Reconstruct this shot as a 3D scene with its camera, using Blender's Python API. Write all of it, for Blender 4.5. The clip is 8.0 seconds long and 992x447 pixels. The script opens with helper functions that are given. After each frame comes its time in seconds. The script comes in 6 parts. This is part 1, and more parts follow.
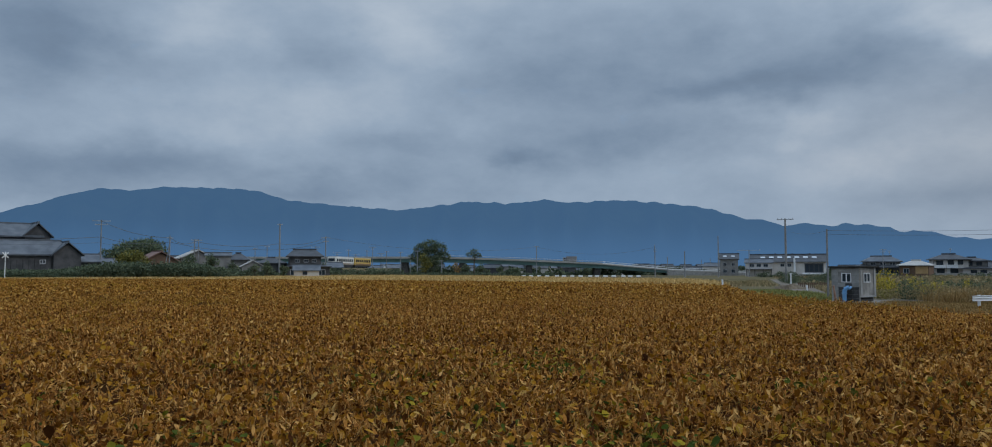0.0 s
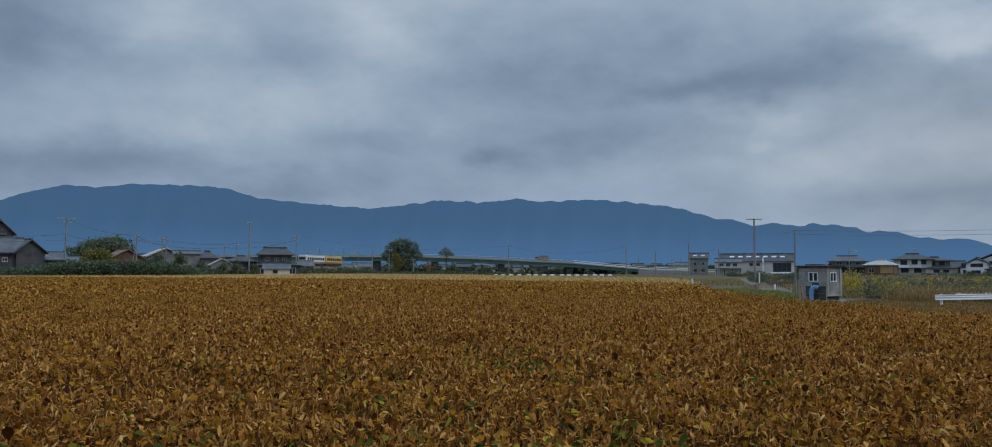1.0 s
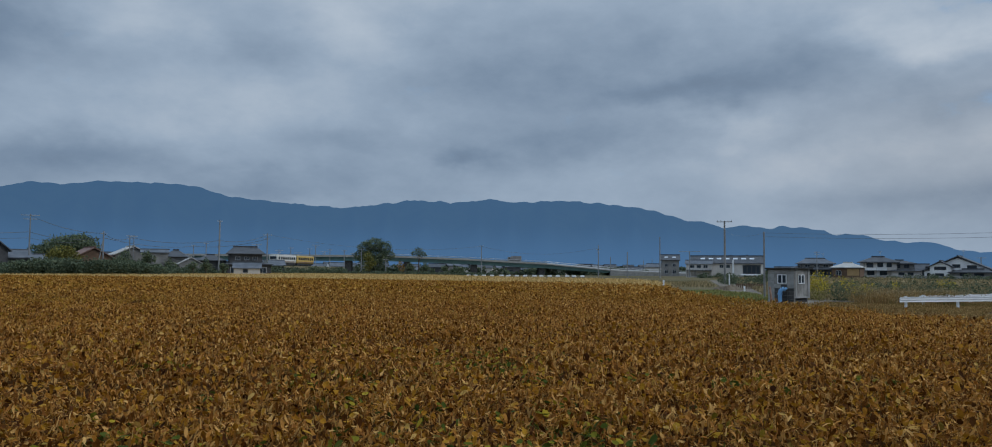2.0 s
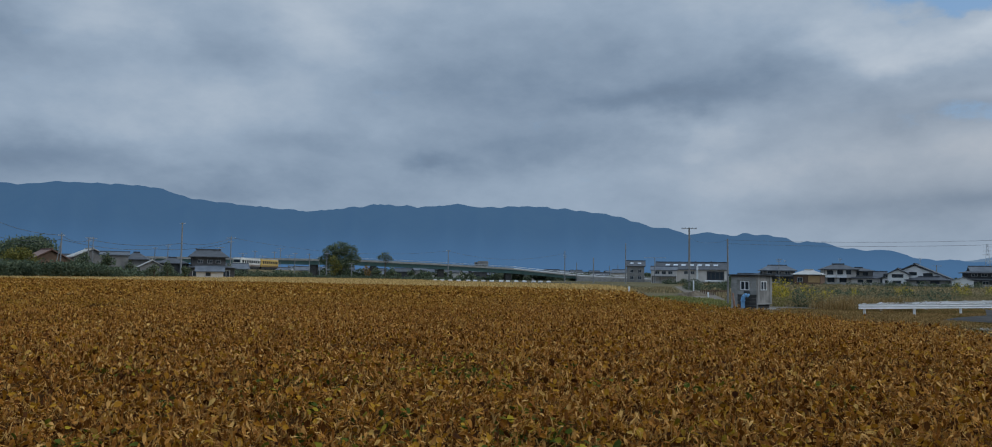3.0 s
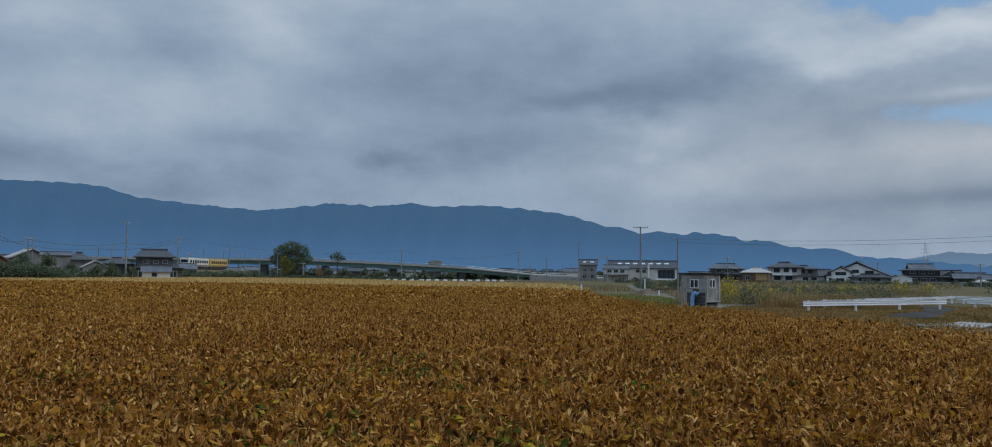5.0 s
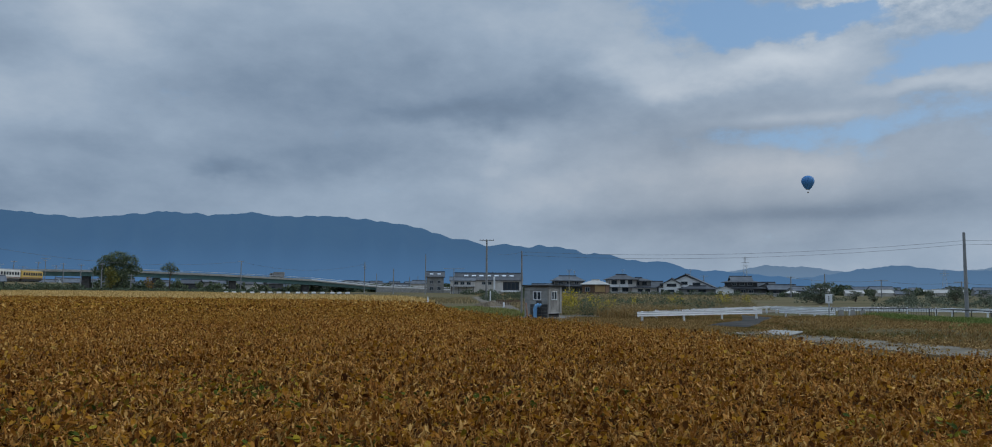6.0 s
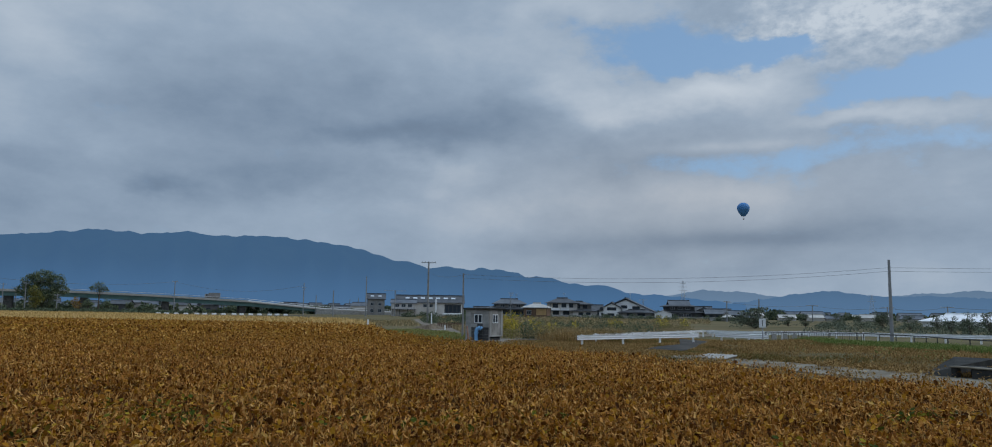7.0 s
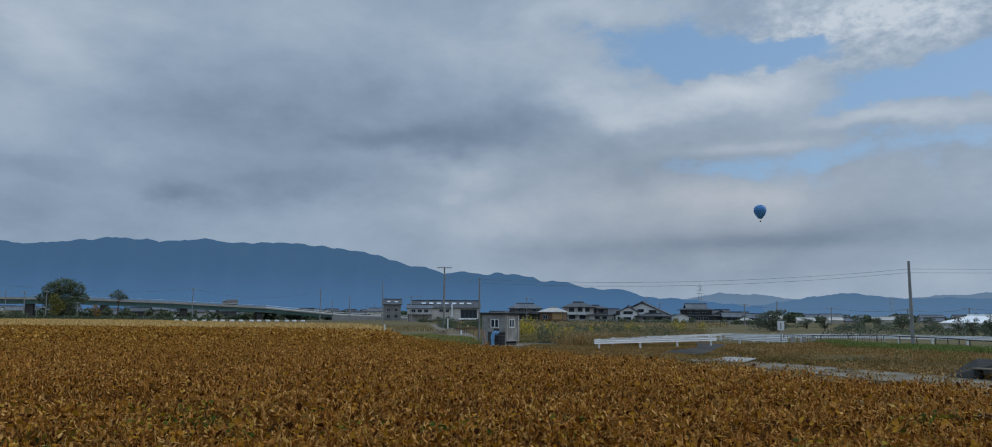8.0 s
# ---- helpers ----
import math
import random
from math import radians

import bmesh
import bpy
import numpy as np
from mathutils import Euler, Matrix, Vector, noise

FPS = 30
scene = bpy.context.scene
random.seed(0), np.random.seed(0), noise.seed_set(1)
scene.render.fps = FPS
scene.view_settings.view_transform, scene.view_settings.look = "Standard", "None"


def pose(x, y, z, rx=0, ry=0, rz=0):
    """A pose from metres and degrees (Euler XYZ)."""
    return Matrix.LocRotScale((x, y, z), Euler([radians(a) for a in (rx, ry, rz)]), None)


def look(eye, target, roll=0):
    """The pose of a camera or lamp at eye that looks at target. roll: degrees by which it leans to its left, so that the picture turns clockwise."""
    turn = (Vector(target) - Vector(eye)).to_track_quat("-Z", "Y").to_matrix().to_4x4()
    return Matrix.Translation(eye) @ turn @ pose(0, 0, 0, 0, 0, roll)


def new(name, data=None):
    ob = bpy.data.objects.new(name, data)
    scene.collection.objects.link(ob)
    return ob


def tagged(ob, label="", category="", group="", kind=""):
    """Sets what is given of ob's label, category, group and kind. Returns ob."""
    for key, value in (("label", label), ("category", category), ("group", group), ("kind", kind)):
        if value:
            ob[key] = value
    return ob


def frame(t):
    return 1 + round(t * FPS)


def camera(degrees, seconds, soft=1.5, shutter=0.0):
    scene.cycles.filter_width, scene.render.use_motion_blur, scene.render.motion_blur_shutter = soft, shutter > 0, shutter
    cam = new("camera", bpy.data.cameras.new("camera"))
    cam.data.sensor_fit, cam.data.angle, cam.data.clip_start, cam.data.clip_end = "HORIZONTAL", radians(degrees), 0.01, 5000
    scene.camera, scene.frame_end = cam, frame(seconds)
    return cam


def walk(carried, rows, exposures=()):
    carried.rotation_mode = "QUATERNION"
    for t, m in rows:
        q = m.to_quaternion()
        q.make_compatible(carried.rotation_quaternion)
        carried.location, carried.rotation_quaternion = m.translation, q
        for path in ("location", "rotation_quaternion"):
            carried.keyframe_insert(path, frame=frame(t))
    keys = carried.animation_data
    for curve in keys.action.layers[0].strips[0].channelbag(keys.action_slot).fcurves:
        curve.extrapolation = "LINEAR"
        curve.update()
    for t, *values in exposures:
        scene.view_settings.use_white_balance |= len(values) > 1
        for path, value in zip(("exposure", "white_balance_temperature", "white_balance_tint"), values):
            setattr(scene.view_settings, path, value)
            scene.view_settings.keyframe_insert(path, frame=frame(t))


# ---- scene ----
cam = camera(64.4, 8.0, soft=1.0)
EYE = (0.0, 0.0, 1.8)
# seconds; yaw, pitch and roll in degrees; drift of the eye in metres
PATH = (
    (0.0, -0.00, 3.45, -0.00, 0.000, 0.000, 0.000),
    (0.5, -0.85, 3.40, 0.02, 0.010, 0.002, -0.002),
    (1.0, -2.02, 3.37, -0.10, 0.016, 0.009, -0.001),
    (1.5, -3.11, 3.34, -0.29, 0.018, 0.016, 0.000),
    (1.7, -3.43, 3.36, -0.33, 0.019, 0.017, 0.000),
    (2.8, -5.95, 3.71, -0.69, 0.023, 0.018, 0.004),
    (3.0, -6.42, 3.80, -0.75, 0.025, 0.017, 0.004),
    (3.5, -7.26, 3.82, -0.78, 0.036, 0.012, 0.003),
    (4.0, -8.07, 3.84, -0.74, 0.045, 0.005, 0.004),
    (4.2, -8.37, 3.82, -0.67, 0.049, 0.002, 0.006),
    (5.3, -11.72, 3.77, -0.42, 0.066, -0.009, 0.017),
    (5.5, -13.98, 3.88, -0.40, 0.072, -0.013, 0.021),
    (5.7, -16.95, 4.15, -0.39, 0.080, -0.017, 0.027),
    (6.0, -20.84, 4.73, -0.40, 0.093, -0.026, 0.036),
    (6.5, -23.85, 5.75, -0.60, 0.106, -0.047, 0.044),
    (7.0, -25.06, 6.41, -0.74, 0.107, -0.064, 0.042),
    (7.5, -25.25, 6.68, -0.53, 0.093, -0.074, 0.038),
    (8.0, -23.90, 6.74, -0.34, 0.078, -0.081, 0.036),
)
walk(cam, [(t, pose(EYE[0] + dx, EYE[1] + dy, EYE[2] + dz, 90 + pitch, roll, yaw)) for t, yaw, pitch, roll, dx, dy, dz in PATH])

# ---- world and sun ----
world = bpy.data.worlds.new("world")
scene.world = world
world.use_nodes = True
WT = world.node_tree
WT.nodes.clear()


class Graph:
    """Short hand for a node tree."""

    def __init__(self, tree):
        self.tree = tree

    def node(self, kind):
        return self.tree.nodes.new(kind)

    def feed(self, socket, value):
        if isinstance(value, bpy.types.NodeSocket):
            self.tree.links.new(value, socket)
        else:
            socket.default_value = value

    def calc(self, op, a, b=0.0, c=None):
        n = self.node("ShaderNodeMath")
        n.operation = op
        self.feed(n.inputs[0], a)
        self.feed(n.inputs[1], b)
        if c is not None:
            self.feed(n.inputs[2], c)
        return n.outputs[0]

    def mix(self, fac, a, b, blend="MIX"):
        n = self.node("ShaderNodeMix")
        n.data_type, n.blend_type = "RGBA", blend
        self.feed(n.inputs[0], fac)
        self.feed(n.inputs[6], a)
        self.feed(n.inputs[7], b)
        return n.outputs[2]

    def noise(self, vector, scale, detail=4.0, rough=0.55, distortion=0.0):
        n = self.node("ShaderNodeTexNoise")
        self.feed(n.inputs["Vector"], vector)
        n.inputs["Scale"].default_value = scale
        n.inputs["Detail"].default_value = detail
        n.inputs["Roughness"].default_value = rough
        n.inputs["Distortion"].default_value = distortion
        return n.outputs[0]

    def ramp(self, fac, stops):
        n = self.node("ShaderNodeValToRGB")
        els = n.color_ramp.elements
        while len(els) < len(stops):
            els.new(0.5)
        for el, (pos, col) in zip(els, stops):
            el.position, el.color = pos, (*col, 1.0)
        self.feed(n.inputs[0], fac)
        return n.outputs[0]

    def span(self, value, lo, hi, to_lo=0.0, to_hi=1.0):
        n = self.node("ShaderNodeMapRange")
        n.interpolation_type = "SMOOTHSTEP"
        self.feed(n.inputs[0], value)
        for i, v in enumerate((lo, hi, to_lo, to_hi)):
            n.inputs[i + 1].default_value = v
        return n.outputs[0]


SUN_AZ, SUN_EL = 105.0, 38.0
W = Graph(WT)
coord = W.node("ShaderNodeTexCoord").outputs["Generated"]
sep = W.node("ShaderNodeSeparateXYZ")
W.feed(sep.inputs[0], coord)
sky = W.node("ShaderNodeTexSky")
sky.sky_type, sky.sun_disc = "NISHITA", False
sky.sun_elevation, sky.sun_rotation = radians(SUN_EL), radians(SUN_AZ)
# cloud deck: azimuth and elevation in degrees, bent a little by noise
azim = W.calc("MULTIPLY", W.calc("ARCTAN2", sep.outputs[0], sep.outputs[1]), 57.3)
elev = W.calc("MULTIPLY", W.calc("ARCSINE", sep.outputs[2]), 57.3)
stretch = W.node("ShaderNodeMapping")
W.feed(stretch.inputs[0], coord)
stretch.inputs["Scale"].default_value = (1.0, 1.0, 1.9)
flat = stretch.outputs[0]
bend_a = W.calc("MULTIPLY_ADD", W.noise(flat, 5.0, 5), 16.0, -8.0)
bend_e = W.calc("MULTIPLY_ADD", W.noise(flat, 6.3, 5), 6.0, -3.0)
az_w, el_w = W.calc("ADD", azim, bend_a), W.calc("ADD", elev, bend_e)


def puff(a, e, sa, se, gain, ragged=True):
    """A soft cloud round one direction of the sky."""
    u = W.calc("DIVIDE", W.calc("SUBTRACT", az_w if ragged else azim, a), sa)
    v = W.calc("DIVIDE", W.calc("SUBTRACT", el_w if ragged else elev, e), se)
    r2 = W.calc("ADD", W.calc("MULTIPLY", u, u), W.calc("MULTIPLY", v, v))
    return W.calc("MULTIPLY", W.calc("EXPONENT", W.calc("MULTIPLY", r2, -1.0)), gain)


def heap(items):
    total = items[0]
    for item in items[1:]:
        total = W.calc("ADD", total, item)
    return total


CLOUD_DARK = [puff(16.6, 12.3, 6.0, 1.3, 0.21), puff(8, 14.4, 14, 2.8, 0.16), puff(25, 13.6, 8, 2.4, 0.17), puff(10, 9.6, 9, 1.6, 0.16), puff(-23.5, 7.0, 11, 1.3, 0.23), puff(-12.5, 6.1, 7, 0.9, 0.14),
              puff(0.7, 7.6, 2.8, 0.8, 0.20), puff(-30, 14.6, 6.5, 2.6, 0.20), puff(-7, 8.8, 6, 1.2, 0.10), puff(-15.5, 14.6, 3.5, 1.6, 0.12), puff(-26, 4.6, 12, 2.0, 0.10), puff(44.3, 5.3, 8.5, 0.65, 0.21, False), puff(50, 6.1, 4, 0.5, 0.10, False), puff(30, 4.9, 6, 0.8, 0.08, False), puff(46, 10.6, 14, 1.1, 0.10), puff(-32, 5.4, 6, 1.6, 0.16), puff(29, 4.3, 9, 1.8, 0.12, False), puff(53, 4.4, 9, 1.8, 0.08, False)]
CLOUD_LIGHT = [puff(-7, 16.6, 4.5, 3.0, 0.20), puff(-21.5, 16.0, 4.0, 2.4, 0.17), puff(-14, 11.2, 14, 1.8, 0.07), puff(21, 9.7, 2.2, 0.9, 0.13), puff(20, 6.4, 10, 1.8, 0.05), puff(41, 8.4, 12, 1.4, 0.10, False),
               puff(50.5, 19.4, 9, 2.2, 0.46), puff(39.5, 15.5, 7.5, 1.6, 0.36), puff(52.5, 12.8, 5, 0.8, 0.24), puff(41.4, 11.7, 5, 0.4, 0.16, False), puff(31.7, 22.2, 8, 1.4, 0.20), puff(33, 14.8, 4, 1.6, 0.10), puff(31, 17.5, 6, 3.5, 0.13)]
wisps = heap([W.calc("MULTIPLY_ADD", W.noise(flat, 2.6, 3, 0.5), 0.5, -0.25), W.calc("MULTIPLY_ADD", W.noise(flat, 7.5, 7, 0.62), 0.40, -0.20)])
cells = W.node("ShaderNodeMapping")
W.feed(cells.inputs[0], coord)
cells.inputs["Rotation"].default_value = (0.0, 0.0, 0.6)
cells.inputs["Scale"].default_value = (1.0, 1.0, 1.7)
scaly = W.noise(cells.outputs[0], 58.0, 4, 0.6)
ripple = W.calc("MULTIPLY", W.calc("MULTIPLY_ADD", scaly, 3.6, -1.8), puff(50.5, 19.2, 11, 2.4, 0.34))
shade = heap([0.56, wisps, ripple, W.calc("MULTIPLY", heap(CLOUD_DARK), -1.0), heap(CLOUD_LIGHT)])
cloud = W.ramp(shade, [(0.0, (0.096, 0.135, 0.20)), (0.3, (0.180, 0.25, 0.35)), (0.58, (0.300, 0.385, 0.495)), (0.95, (0.53, 0.60, 0.68))])
# the thinner haze low in the east is warmer
cloud = W.mix(puff(38, 7.6, 16, 5.0, 0.9, False), cloud, (1.19, 1.065, 0.97, 1), "MULTIPLY")
# blue gaps high over the fields to the east, broken by small scaly cloudlets
fray = W.calc("MULTIPLY_ADD", W.noise(flat, 13.0, 8, 0.66), 1.5, -0.80)
gap = heap([puff(38.5, 18.5, 6.0, 1.4, 1.1), puff(45.0, 17.7, 4.0, 1.2, 1.0), puff(55.5, 14.9, 6.0, 1.5, 1.25), puff(33.5, 20.2, 4.5, 1.1, 0.5), puff(47, 10.8, 13, 1.2, 0.52), puff(62, 16, 5, 4, 0.6), puff(80, 30, 30, 14, 0.7), fray])
scales = W.calc("MULTIPLY_ADD", scaly, 3.0, -1.5)
bank = heap([puff(51, 19.3, 8.5, 1.7, 0.9), puff(39.5, 15.5, 7.0, 1.2, 0.9), puff(52.5, 12.7, 4.5, 0.7, 0.8), puff(41.4, 11.7, 5, 0.4, 0.5, False)])
opening = W.span(W.calc("SUBTRACT", gap, W.calc("MULTIPLY", bank, W.calc("ADD", 1.0, scales))), 0.12, 0.70, 0.0, 0.95)
lift = W.node("ShaderNodeVectorMath")
lift.operation = "SCALE"
W.feed(lift.inputs[0], sky.outputs[0])
lift.inputs["Scale"].default_value = 0.10
heaven = W.mix(opening, cloud, W.mix(0.55, lift.outputs[0], (0.20, 0.385, 0.65, 1)))
# the overcast is brighter overhead than towards the horizon
zenith = W.span(sep.outputs[2], 0.42, 0.95, 1.0, 2.6)
glow = W.node("ShaderNodeVectorMath")
glow.operation = "SCALE"
W.feed(glow.inputs[0], heaven)
W.feed(glow.inputs["Scale"], zenith)
back = W.node("ShaderNodeBackground")
W.feed(back.inputs[0], glow.outputs[0])
back.inputs[1].default_value = 1.0
W.feed(W.node("ShaderNodeOutputWorld").inputs[0], back.outputs[0])

sun = new("sun", bpy.data.lights.new("sun", "SUN"))
sun.data.energy, sun.data.angle, sun.data.color = 0.85, radians(25), (1.0, 0.97, 0.93)
sa, se = radians(SUN_AZ), radians(SUN_EL)
sun.matrix_world = look((0, 0, 80), (-math.sin(sa) * math.cos(se), -math.cos(sa) * math.cos(se), 80 - math.sin(se)))
scene.view_settings.exposure = 0.0


# ---- materials ----
def surface(name, c1, c2, scale=2.0, rough=0.8, bump=0.3, metal=0.0, fine=None, speck=0.25, by_object=0.0, spec=0.3):
    """A surface with stains at one scale and grain at a finer one."""
    m = bpy.data.materials.new(name)
    m.use_nodes = True
    g = Graph(m.node_tree)
    bsdf = m.node_tree.nodes["Principled BSDF"]
    pos = g.node("ShaderNodeTexCoord").outputs["Object"]
    big = g.noise(pos, scale, 5, 0.6)
    small = g.noise(pos, fine or scale * 9.0, 4, 0.65)
    tone = g.mix(g.span(big, 0.3, 0.7), (*c1, 1), (*c2, 1))
    dim = g.calc("MULTIPLY_ADD", small, speck * 2, 1.0 - speck)
    if by_object:
        rnd = g.node("ShaderNodeObjectInfo").outputs["Random"]
        dim = g.calc("MULTIPLY", dim, g.calc("MULTIPLY_ADD", rnd, by_object * 2, 1.0 - by_object))
    hsv = g.node("ShaderNodeHueSaturation")
    g.feed(hsv.inputs["Color"], tone)
    g.feed(hsv.inputs["Value"], dim)
    g.feed(bsdf.inputs["Base Color"], hsv.outputs[0])
    g.feed(bsdf.inputs["Roughness"], g.calc("MULTIPLY_ADD", small, 0.2, max(0.05, rough - 0.1)))
    bsdf.inputs["Metallic"].default_value = metal
    bsdf.inputs["Specular IOR Level"].default_value = spec
    if bump:
        b = g.node("ShaderNodeBump")
        b.inputs["Strength"].default_value = bump
        b.inputs["Distance"].default_value = 0.02
        g.feed(b.inputs["Height"], small)
        g.feed(bsdf.inputs["Normal"], b.outputs[0])
    return m


def foliage(name, stops, patch=None, patch_scale=0.2, patch_at=(0.58, 0.68), through_light=0.25):
    """Leaves whose colour varies from island to island, with patches of another colour over the ground."""
    m = bpy.data.materials.new(name)
    m.use_nodes = True
    g = Graph(m.node_tree)
    tree = m.node_tree
    bsdf = tree.nodes["Principled BSDF"]
    geo = g.node("ShaderNodeNewGeometry")
    rnd = geo.outputs["Random Per Island"]
    col = g.ramp(rnd, stops)
    pos = g.node("ShaderNodeTexCoord").outputs["Object"]
    if patch:
        spread = g.calc("ADD", g.noise(pos, patch_scale, 3, 0.6), g.calc("MULTIPLY_ADD", rnd, 0.2, -0.1))
        col = g.mix(g.span(spread, *patch_at), col, g.ramp(g.calc("FRACT", g.calc("MULTIPLY", rnd, 7.3)), patch))
    grain = g.noise(pos, 60.0, 3)
    hsv = g.node("ShaderNodeHueSaturation")
    g.feed(hsv.inputs["Color"], col)
    g.feed(hsv.inputs["Value"], g.calc("MULTIPLY_ADD", grain, 0.7, 0.65))
    g.feed(bsdf.inputs["Base Color"], hsv.outputs[0])
    bsdf.inputs["Roughness"].default_value = 0.75
    bsdf.inputs["Specular IOR Level"].default_value = 0.06
    if through_light:
        tl = g.node("ShaderNodeBsdfTranslucent")
        g.feed(tl.inputs["Color"], hsv.outputs[0])
        mx = g.node("ShaderNodeMixShader")
        mx.inputs[0].default_value = through_light
        tree.links.new(bsdf.outputs[0], mx.inputs[1])
        tree.links.new(tl.outputs[0], mx.inputs[2])
        tree.links.new(mx.outputs[0], tree.nodes["Material Output"].inputs[0])
    return m


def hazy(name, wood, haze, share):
    """Far wooded slopes with blue haze painted in as emission, denser towards the foot."""
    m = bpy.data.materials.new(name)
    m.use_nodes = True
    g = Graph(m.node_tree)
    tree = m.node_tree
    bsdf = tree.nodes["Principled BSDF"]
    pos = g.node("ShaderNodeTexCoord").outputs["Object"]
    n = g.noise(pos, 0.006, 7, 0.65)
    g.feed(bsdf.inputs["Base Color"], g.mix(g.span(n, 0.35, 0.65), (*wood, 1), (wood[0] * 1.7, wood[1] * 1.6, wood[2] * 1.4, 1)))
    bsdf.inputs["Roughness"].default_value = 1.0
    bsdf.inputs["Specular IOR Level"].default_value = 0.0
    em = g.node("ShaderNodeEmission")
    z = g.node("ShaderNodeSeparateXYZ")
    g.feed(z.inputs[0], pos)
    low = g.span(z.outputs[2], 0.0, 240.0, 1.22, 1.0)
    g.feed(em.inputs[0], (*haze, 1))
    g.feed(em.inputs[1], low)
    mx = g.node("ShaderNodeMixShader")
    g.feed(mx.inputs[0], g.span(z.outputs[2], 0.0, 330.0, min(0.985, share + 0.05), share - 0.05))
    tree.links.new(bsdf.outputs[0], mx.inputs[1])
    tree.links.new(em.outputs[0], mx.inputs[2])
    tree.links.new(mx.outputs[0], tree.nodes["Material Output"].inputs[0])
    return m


def pane_glass(name, tint=(0.03, 0.04, 0.05)):
    m = surface(name, tint, tint, 1.0, 0.12, 0.0, spec=0.22)
    return m


M_GROUND = surface("ground_soil_grass", (0.11, 0.10, 0.058), (0.17, 0.14, 0.085), 0.05, 0.95, 0.5, fine=1.3, spec=0.0)
# soil colour deepened to carry the shade under the crop
M_SOIL_SHADE = surface("field_soil_and_shade", (0.045, 0.022, 0.009), (0.08, 0.038, 0.013), 0.6, 0.95, 0.6, spec=0.0)
M_SOY = foliage("dry_soy_leaves", [(0.0, (0.035, 0.011, 0.003)), (0.25, (0.13, 0.046, 0.006)), (0.5, (0.29, 0.115, 0.013)), (0.75, (0.40, 0.185, 0.018)), (0.93, (0.47, 0.25, 0.025)), (1.0, (0.55, 0.34, 0.10))],
                [(0.0, (0.085, 0.07, 0.011)), (0.35, (0.20, 0.145, 0.015)), (0.7, (0.36, 0.225, 0.02)), (1.0, (0.48, 0.31, 0.028))], 0.55, (0.62, 0.74))
M_CURL = foliage("curled_dead_leaves", [(0.0, (0.055, 0.018, 0.005)), (0.3, (0.235, 0.085, 0.015)), (0.65, (0.46, 0.20, 0.041)), (1.0, (0.68, 0.40, 0.13))])
M_GREENSOY = foliage("green_soy_leaves", [(0.0, (0.038, 0.058, 0.010)), (0.45, (0.085, 0.105, 0.014)), (0.75, (0.21, 0.18, 0.018)), (1.0, (0.42, 0.29, 0.025))])
M_SOY_FAR = foliage("dry_soy_leaves_far", [(0.0, (0.07, 0.026, 0.008)), (0.25, (0.25, 0.101, 0.018)), (0.6, (0.44, 0.20, 0.034)), (0.88, (0.55, 0.288, 0.058)), (1.0, (0.74, 0.48, 0.16))], [(0.0, (0.29, 0.15, 0.022)), (1.0, (0.54, 0.315, 0.04))], 0.12, (0.56, 0.70))
M_PODS = foliage("dry_soy_stems_pods", [(0.0, (0.10, 0.037, 0.008)), (0.5, (0.40, 0.195, 0.045)), (1.0, (0.60, 0.37, 0.13))])
M_STRAW = foliage("ripe_straw", [(0.0, (0.32, 0.215, 0.07)), (0.5, (0.55, 0.38, 0.155)), (1.0, (0.69, 0.505, 0.24))])
M_STRAW_BED = surface("straw_bed", (0.34, 0.235, 0.085), (0.46, 0.33, 0.14), 0.08, 0.95, 0.6, fine=1.8, spec=0.0)
M_GRASS = foliage("green_grass", [(0.0, (0.08, 0.125, 0.03)), (0.5, (0.14, 0.195, 0.05)), (1.0, (0.26, 0.28, 0.10))])
M_VERGE = foliage("verge_grass", [(0.0, (0.13, 0.155, 0.045)), (0.5, (0.22, 0.24, 0.08)), (1.0, (0.34, 0.33, 0.13))])
M_DRYGRASS = foliage("dry_grass", [(0.0, (0.15, 0.085, 0.032)), (0.5, (0.31, 0.19, 0.07)), (1.0, (0.47, 0.32, 0.14))], [(0.0, (0.09, 0.085, 0.025)), (1.0, (0.22, 0.17, 0.06))], 0.22, (0.55, 0.66))
M_WEEDS = foliage("tall_weeds", [(0.0, (0.13, 0.12, 0.06)), (0.45, (0.27, 0.21, 0.105)), (0.8, (0.39, 0.29, 0.16)), (1.0, (0.48, 0.37, 0.22))], [(0.0, (0.05, 0.07, 0.028)), (1.0, (0.15, 0.16, 0.06))], 0.13, (0.6, 0.72))
M_GOLDENROD = foliage("goldenrod_heads", [(0.0, (0.28, 0.21, 0.025)), (0.5, (0.48, 0.37, 0.04)), (1.0, (0.62, 0.49, 0.08))])
M_HEDGE = foliage("hedge_leaves", [(0.0, (0.075, 0.10, 0.065)), (0.6, (0.115, 0.145, 0.09)), (1.0, (0.165, 0.185, 0.11))])
M_SCRUB = foliage("dark_scrub", [(0.0, (0.06, 0.082, 0.055)), (0.6, (0.10, 0.125, 0.078)), (1.0, (0.16, 0.175, 0.095))])
M_CROWN = foliage("tree_leaves", [(0.0, (0.075, 0.105, 0.07)), (0.6, (0.145, 0.18, 0.11)), (1.0, (0.25, 0.27, 0.14))])
M_YOUNG = foliage("young_tree_leaves", [(0.0, (0.08, 0.10, 0.075)), (0.6, (0.13, 0.155, 0.11)), (1.0, (0.20, 0.215, 0.14))])
M_AUTUMN = foliage("autumn_leaves", [(0.0, (0.11, 0.115, 0.035)), (0.6, (0.20, 0.185, 0.05)), (1.0, (0.29, 0.25, 0.075))])
